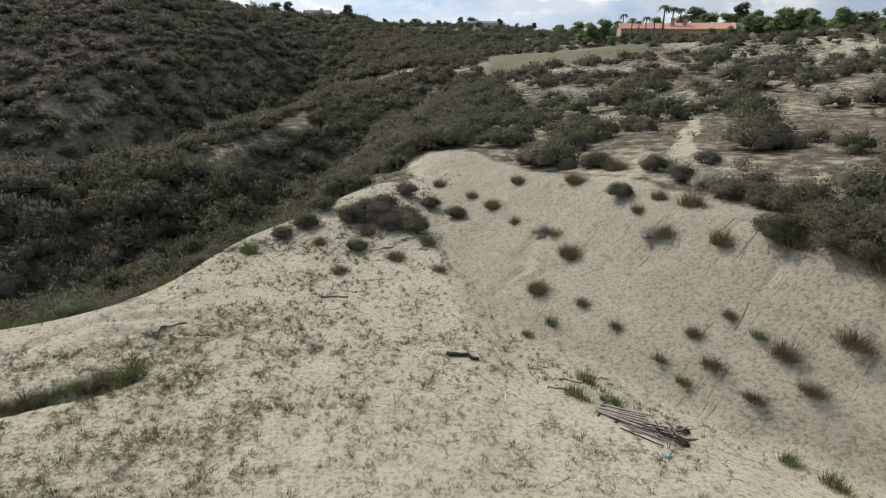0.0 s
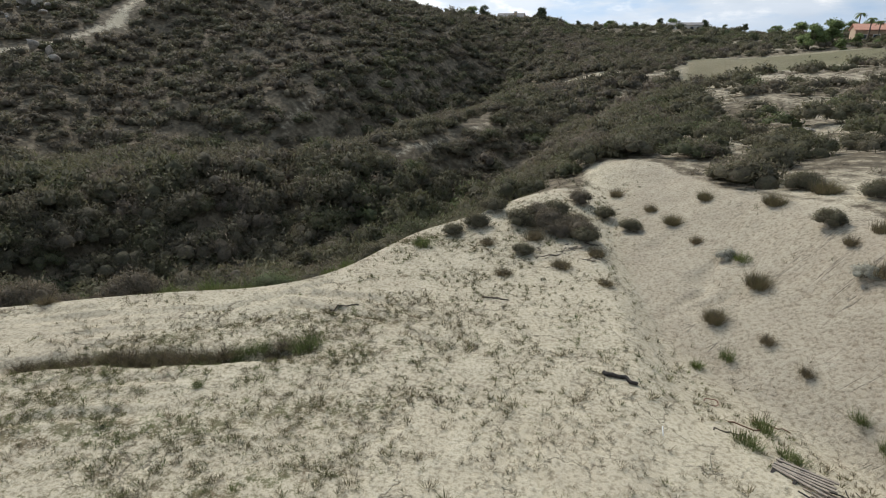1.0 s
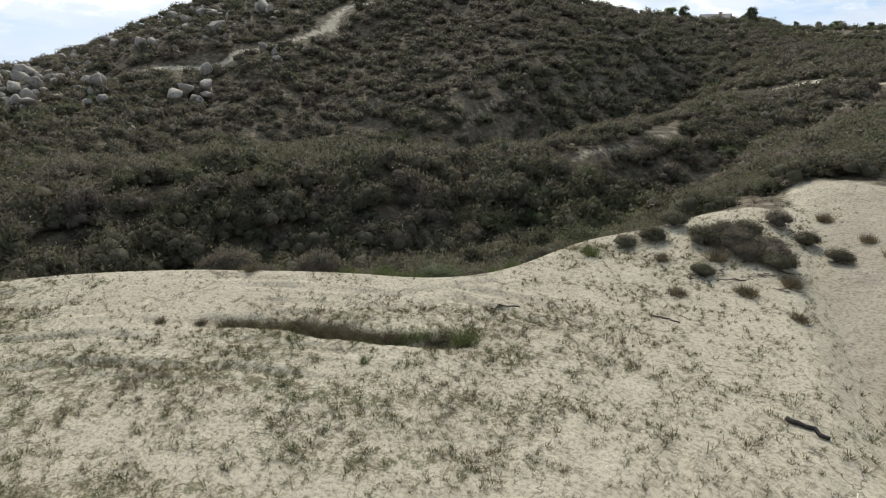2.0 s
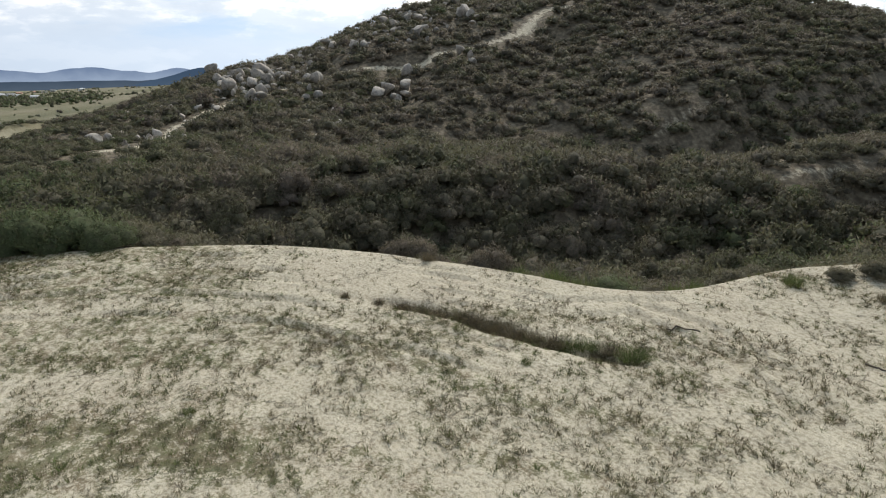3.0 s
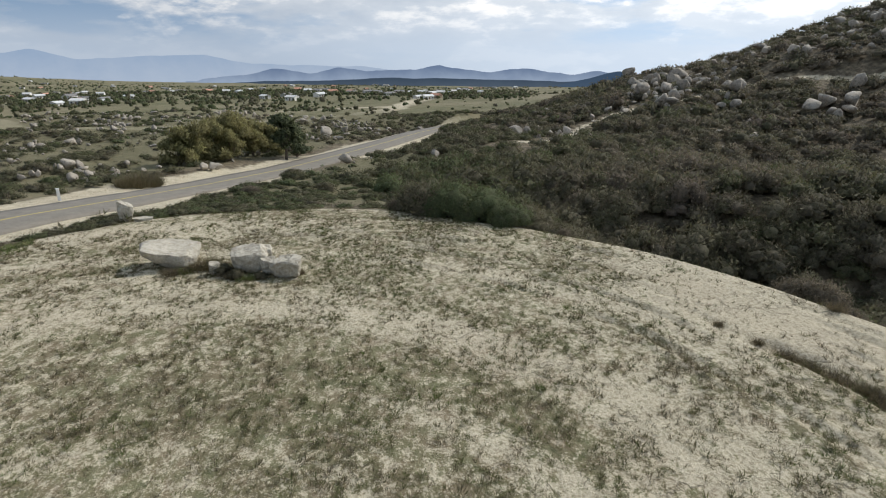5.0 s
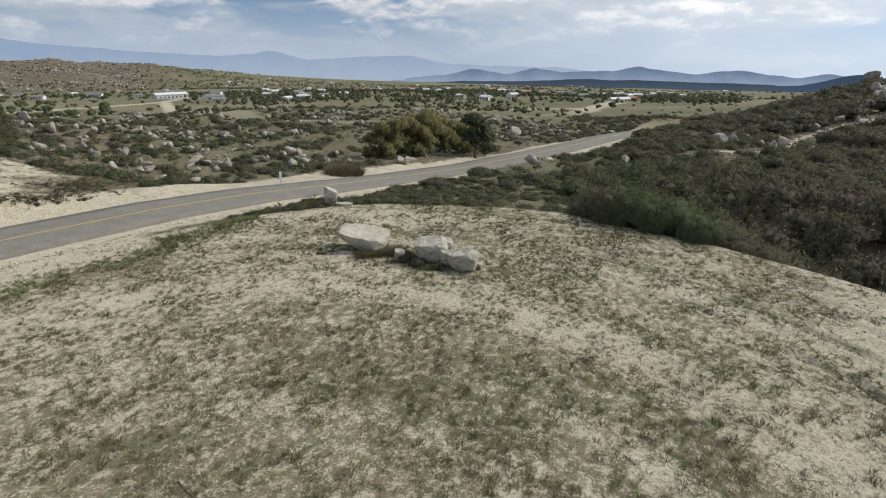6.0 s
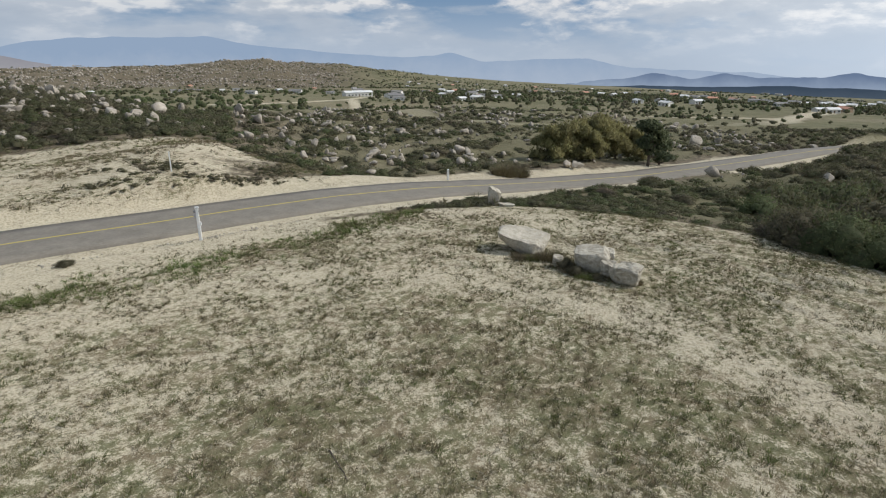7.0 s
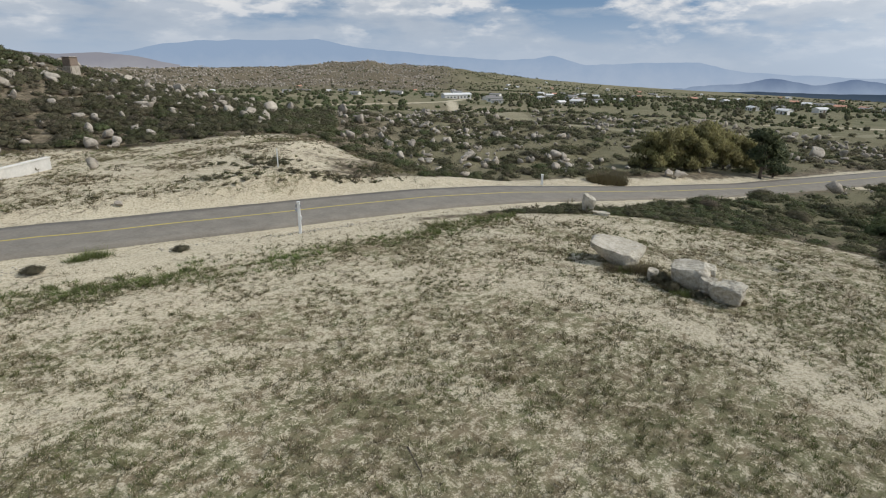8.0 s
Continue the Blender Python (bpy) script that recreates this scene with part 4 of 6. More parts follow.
brush("bank_brush", "small olive bushes dotting the cut bank by the road", scatter(900, 138, 158, 37.5, 45, shelf_keep, 24), (0.15, 0.48), 0.3, (0.5, 0.8), kinds=DIST_SHRUBS)
weeds("sand_sprigs", "sparse dry sprigs rooted in pale sand", scatter(24000, -50, 184, 7, 36, sprig_keep, 22), SPRIGS, (0.06, 0.2), 0.22, 0.8)

# ---- distant mountains ----


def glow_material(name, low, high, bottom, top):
    """Far mountains whose haze is painted in as glowing colour, paler towards their foot."""
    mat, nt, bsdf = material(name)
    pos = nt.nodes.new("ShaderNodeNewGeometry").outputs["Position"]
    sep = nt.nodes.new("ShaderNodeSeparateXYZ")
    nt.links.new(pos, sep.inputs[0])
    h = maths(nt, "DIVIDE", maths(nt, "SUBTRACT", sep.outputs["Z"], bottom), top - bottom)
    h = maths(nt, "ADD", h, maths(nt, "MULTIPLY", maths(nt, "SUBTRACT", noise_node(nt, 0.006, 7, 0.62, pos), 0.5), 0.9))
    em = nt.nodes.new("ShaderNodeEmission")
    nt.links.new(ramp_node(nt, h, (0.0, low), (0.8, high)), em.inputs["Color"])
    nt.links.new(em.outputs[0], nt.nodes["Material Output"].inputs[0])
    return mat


def mountain_range(name, label, dist, crest, mat, rough, seed):
    """A solid ridge at a distance; crest gives its height in degrees over the eye at some azimuths."""
    a0, a1 = crest[0][0], crest[-1][0]
    az = np.arange(a0, a1 + 0.01, 0.16)
    el = np.interp(az, [c[0] for c in crest], [c[1] for c in crest])
    el = np.convolve(np.pad(el, 2, "edge"), np.ones(5) / 5, "valid")
    el = el + rough * wave(az, az * 0, 2.4, seed, 5)
    rows = []
    for k, (fr, dr) in enumerate(((0.0, -260), (0.45, -150), (0.8, -50), (1.0, 0), (0.5, 160))):
        fold = 70 * wave(az, az * 0 + k, 1.3, seed + 3, 3) * (0 if k in (0, 3) else 1)
        r = dist + dr + fold
        top = EYE + dist * np.tan(np.radians(el))
        base = EYE + dist * math.tan(radians(-4.6))
        x, y = polar(az, r)
        rows.append(np.stack([x, y, base + (top - base) * fr], 1))
    v = np.stack(rows, 1)
    n, m = v.shape[:2]
    i, j = np.meshgrid(np.arange(n - 1), np.arange(m - 1), indexing="ij")
    q = np.stack([i * m + j, (i + 1) * m + j, (i + 1) * m + j + 1, i * m + j + 1], -1).reshape(-1, 4)
    pile = Pile()
    pile.add(v.reshape(-1, 3), np.concatenate([q[:, [0, 1, 2]], q[:, [0, 2, 3]]]))
    return thing(name, pile.mesh(name, mat, smooth=True), label, "mountains", kind="structure")


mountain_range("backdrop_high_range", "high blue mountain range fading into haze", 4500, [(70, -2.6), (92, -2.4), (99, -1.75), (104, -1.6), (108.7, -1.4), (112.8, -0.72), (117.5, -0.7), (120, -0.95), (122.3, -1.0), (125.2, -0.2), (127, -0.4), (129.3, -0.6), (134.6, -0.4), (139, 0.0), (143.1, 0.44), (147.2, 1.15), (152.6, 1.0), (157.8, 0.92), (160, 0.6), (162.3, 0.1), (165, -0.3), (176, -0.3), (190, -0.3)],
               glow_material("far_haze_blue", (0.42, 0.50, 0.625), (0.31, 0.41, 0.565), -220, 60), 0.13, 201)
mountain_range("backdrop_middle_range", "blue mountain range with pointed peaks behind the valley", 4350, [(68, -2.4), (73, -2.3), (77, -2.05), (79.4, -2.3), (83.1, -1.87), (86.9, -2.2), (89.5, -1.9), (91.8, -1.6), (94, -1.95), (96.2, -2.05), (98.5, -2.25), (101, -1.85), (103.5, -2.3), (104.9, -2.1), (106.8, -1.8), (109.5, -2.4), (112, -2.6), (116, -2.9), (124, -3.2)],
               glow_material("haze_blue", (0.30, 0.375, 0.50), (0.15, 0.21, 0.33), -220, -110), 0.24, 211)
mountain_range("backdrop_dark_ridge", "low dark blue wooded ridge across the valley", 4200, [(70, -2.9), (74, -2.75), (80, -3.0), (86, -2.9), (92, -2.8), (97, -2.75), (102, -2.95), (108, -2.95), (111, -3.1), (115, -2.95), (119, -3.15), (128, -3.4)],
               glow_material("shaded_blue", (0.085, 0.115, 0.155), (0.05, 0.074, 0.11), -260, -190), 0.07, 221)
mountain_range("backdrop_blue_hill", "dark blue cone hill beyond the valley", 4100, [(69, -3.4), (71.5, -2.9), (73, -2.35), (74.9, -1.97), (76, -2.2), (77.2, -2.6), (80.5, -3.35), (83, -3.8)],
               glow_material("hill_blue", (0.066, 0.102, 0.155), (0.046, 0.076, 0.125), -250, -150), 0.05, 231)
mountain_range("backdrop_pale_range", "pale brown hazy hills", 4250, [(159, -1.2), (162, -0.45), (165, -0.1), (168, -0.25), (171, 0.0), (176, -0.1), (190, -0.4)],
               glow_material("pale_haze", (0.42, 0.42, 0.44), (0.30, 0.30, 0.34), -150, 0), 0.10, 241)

# ---- boulders ----
BOULDER_FORMS = []
for k in range(9):
    w, f = boulder_shape(BALL3, 40 + k, 0.3, (0.78, 0.95, 0.65)[k % 3])
    pile = Pile()
    pile.add(w, f)
    BOULDER_FORMS.append((pile.mesh("boulder", M_GRANITE), boulder_shape(BALL2, 40 + k, 0.3, (0.78, 0.95, 0.65)[k % 3])))


def boulder(az, r, size, tall=1.0, k=0, label="weathered tan granite boulder among brush", group="boulders", name="boulder"):
    x, y, z = ground_at(az, r)
    ob = thing(name, BOULDER_FORMS[k % 9][0], label, "boulder", group)
    ob.matrix_basis = pose(x, y, z + size * 0.28 * tall, 0, 0, (k * 67 + az * 13) % 360) @ Matrix.Diagonal((size * 0.44, size * 0.4, size * 0.46 * tall, 1))
    return ob


# the large ones that stand out on the hill, in the valley and on the rocky hill over the road
for k, (az, r, size, tall) in enumerate([
        (60.5, 121, 4.2, 1.0), (55.3, 122, 3.8, 1.2), (57.2, 150, 3.2, 1.0), (53.5, 155, 5.0, 0.9), (52.0, 154, 4.4, 0.9), (71.4, 104, 2.6, 1.0), (68.0, 120, 3.0, 1.0),
        (63.4, 132, 3.2, 1.1), (64.2, 135, 3.0, 1.0), (62.6, 134, 2.6, 0.8), (70.0, 128, 3.6, 1.0), (69.2, 126, 2.8, 1.1), (66.2, 134, 2.4, 0.9), (65.4, 122, 2.8, 0.8),
        (84.0, 83, 3.0, 1.3), (83.2, 84, 2.6, 1.1), (79.2, 82, 2.8, 0.9), (79.9, 80, 2.2, 1.1), (80.8, 84, 1.7, 1.0), (78.3, 78, 1.5, 0.9), (76.8, 92, 1.8, 0.8), (82.0, 92, 1.6, 0.8),
        (92, 64.8, 1.95, 0.8), (93.4, 133.4, 2.5, 0.9), (113.8, 64.9, 2.05, 0.7), (113.2, 65.1, 1.38, 1.2), (112.6, 66.3, 1.68, 0.9), (102.5, 111.1, 4.5, 0.9), (104.5, 101.1, 2.14, 1), (100.5, 110.8, 1.95, 0.9),
        (151.6, 96, 4.4, 0.9), (145, 117.3, 3.98, 1), (153.6, 76, 2.8, 1.0), (152.0, 75, 1.9, 1.2), (155.4, 77, 2.2, 1.0), (156.4, 79, 2.0, 0.9), (141.2, 83.3, 1.73, 1.2), (143, 74, 1.8, 0.8),
        (159.2, 112, 3.6, 1.5), (157.2, 106, 2.6, 1.0), (155.8, 100, 3.0, 1.1), (163.2, 112, 2.8, 1.0), (166.6, 110, 3.2, 0.9), (168.4, 92, 4.0, 0.5), (171.2, 88, 3.0, 0.8), (165.4, 98, 2.2, 0.8),
        (36.6, 51.5, 0.9, 0.7), (-25.6, 66, 1.6, 0.6), (-14.6, 52, 1.6, 0.5), (-34.0, 85, 2.4, 0.8), (-31.8, 92, 2.2, 0.8), (-36.0, 78, 2.0, 0.8)]):
    boulder(az, r, size, tall, k)


def rock_keep(x, y, az, r):
    sand, weed, plain = masks(x, y)
    d, s = away(x, y, ROAD)
    hill = step(60, 66, az) * step(84, 76, az) * step(62, 90, r) * step(150, 140, r) * 0.5
    crest = step(50, 54, az) * step(72, 66, az) * step(112, 128, r) * step(162, 150, r) * 0.85
    vale = step(94, 100, az) * step(176, 170, az) * step(44, 58, r) * step(190, 120, r) * np.clip(0.3 + 2.0 * wave(x, y, 11, 301), 0.04, 1)
    knob = step(146, 156, az) * step(66, 76, r) * step(150, 120, r) * np.clip(0.5 + 1.0 * wave(x, y, 10, 303), 0.1, 1)
    side = step(-24, -32, az) * step(48, 60, r) * step(160, 120, r) * 0.2
    far = step(134, 138, az) * step(850, 1000, r) * step(1700, 1500, r)
    return np.clip(hill + crest + vale + knob + side + far, 0, 1) * (1 - 0.9 * step(0.3, 0.6, sand)) * step(7, 8.5, d)


def rock_field(name, label, places, size, low=False, rise=0.26):
    x, y, z, g = places
    pile = Pile()
    for i in range(len(x)):
        w, f = BOULDER_FORMS[g.integers(9)][1] if not low else (BALL1[0] * [1, 1, 0.8], BALL1[1])
        s = size[0] + (size[1] - size[0]) * g.beta(1.1, 3.2)
        pile.add(spun(w, g.uniform(0, 6.28)) * (s / 2 * g.uniform(0.6, 1.15, 3)) + [x[i], y[i], z[i] + s * rise], f)
    return thing(name, pile.mesh(name, M_GRANITE, smooth=False), label, "boulders", kind="stuff")


rock_field("boulder_field", "tan granite boulders strewn through the brush", scatter(15000, -52, 182, 44, 190, rock_keep, 31), (0.5, 3.1))
def far_keep(x, y, az, r):
    return np.clip(0.6 + 0.8 * wave(x, y, 60, 307), 0.1, 1)


def crest_keep(x, y, az, r):
    return np.clip(0.35 + 1.2 * wave(x, y, 13, 305), 0.04, 1) * off_trails(x, y) * step(150, 138, r)


rock_field("crest_boulders", "rounded grey granite boulders along the hill's crest", scatter(620, 50, 74, 96, 150, crest_keep, 33), (2.0, 6.0), rise=0.38)
rock_field("far_boulders", "pale boulders covering a distant rocky hill", scatter(12000, 134, 184, 850, 1700, rock_keep, 32), (1.6, 6.5), low=True)
brush("far_hill_brush", "dark brush between the boulders of the far hill", scatter(3800, 128, 184, 850, 1650, far_keep, 34), (2.0, 5.0), 0.4, (0.5, 0.8), kinds=TINY_SHRUBS)

# ---- shrubs near the pad ----


def stems_mesh(n, height, spread, thick, mat):
    pile = Pile()
    for _ in range(n):
        a, l = rng.uniform(0, 6.28), height * rng.uniform(0.5, 1.1)
        p0 = np.array([math.cos(a), math.sin(a), 0]) * 0.05
        p1 = np.array([math.cos(a) * spread * rng.uniform(0.2, 1), math.sin(a) * spread * rng.uniform(0.2, 1), l])
        pm = (p0 + p1) / 2 + rng.normal(0, 0.06, 3) * height
        ring = np.array([[math.cos(t), math.sin(t), 0] for t in (0, 2.1, 4.2)])
        v = np.concatenate([p0 + ring * thick, pm + ring * thick * 0.7, p1 + ring * thick * 0.2])
        f = []
        for b in (0, 3):
            for k in range(3):
                m = (k + 1) % 3
                f += [[b + k, b + m, b + 3 + m], [b + k, b + 3 + m, b + 3 + k]]
        pile.add(v, np.array(f))
    return pile.mesh("stem", mat)


def foliage_mesh(leaves, size, lobes, tall, tone, mat, core=0.8):
    v, f, t, nor = shrub_shape(leaves, size, lobes, tall, core, BALL2, 0.2, 0.25)
    pile = Pile()
    pile.add(v, f, np.clip(t + tone, 0, 1), nor)
    return pile.mesh("foliage", mat)


def dry_mesh(n, tall, tone):
    """An open, twiggy bush: many thin upright sprays."""
    pile = Pile()
    for _ in range(n):
        a, d = rng.uniform(0, 6.28), math.sqrt(rng.uniform(0, 1)) * 0.5
        v, f, t = blades(9, tall * rng.uniform(0.5, 1.0), 0.6, 0.013)
        pile.add(v + [math.cos(a) * d, math.sin(a) * d, 0], f, np.clip(t + tone, 0, 1))
    return pile.mesh("foliage", M_WEED)


SHRUB_KINDS = {
    "grey": ([foliage_mesh(3800, 0.085, 10, 1.0, 0.24, M_CHAPARRAL, 0.58) for _ in range(3)], "rounded grey-green sagebrush at the brink of the gully"),
    "silver": ([foliage_mesh(3000, 0.07, 9, 0.95, 0.4, M_SAGE, 0.66) for _ in range(2)], "rounded silver-grey sage bush on the sandy bank"),
    "olive": ([foliage_mesh(3800, 0.085, 10, 0.95, 0.5, M_CHAPARRAL, 0.58) for _ in range(3)], "olive shrub with dense small leaves on the slope"),
    "green": ([foliage_mesh(5200, 0.065, 12, 0.9, 0.97, M_CHAPARRAL, 0.7) for _ in range(2)], "wide leafy dark green bush casting shade on sand"),
    "brown": ([dry_mesh(150, 1.0, 0.3) for _ in range(3)], "brown half-dry bush on the sandy bank"),
    "dry": ([dry_mesh(70, 0.95, 0.2) for _ in range(3)], "twiggy dry bush rooted in pale sand"),
    "bunch": ([dry_mesh(50, 0.8, 0.75) for _ in range(3)], "clump of green bunchgrass on the sand"),
}
STEMS = [stems_mesh(14, 0.7, 0.55, 0.025, M_BARK) for _ in range(3)]


def shrub(kind, az, r, size, tall=1.0):
    meshes, label = SHRUB_KINDS[kind]
    k = int(az * 7 + r * 3) % 3
    x, y, z = ground_at(az, r)
    ob = thing("bunchgrass" if kind == "bunch" else "shrub", None, label, "grass" if kind == "bunch" else "shrub", "shrubs round the pad")
    ob.matrix_basis = pose(x, y, z - 0.03 * size, 0, 0, (az * 37 + r * 11) % 360) @ Matrix.Diagonal((size, size, size * tall, 1))
    part("foliage", meshes[k % len(meshes)], None, ob)
    if kind not in ("bunch",):
        part("stem", STEMS[k], None, ob)
    return ob


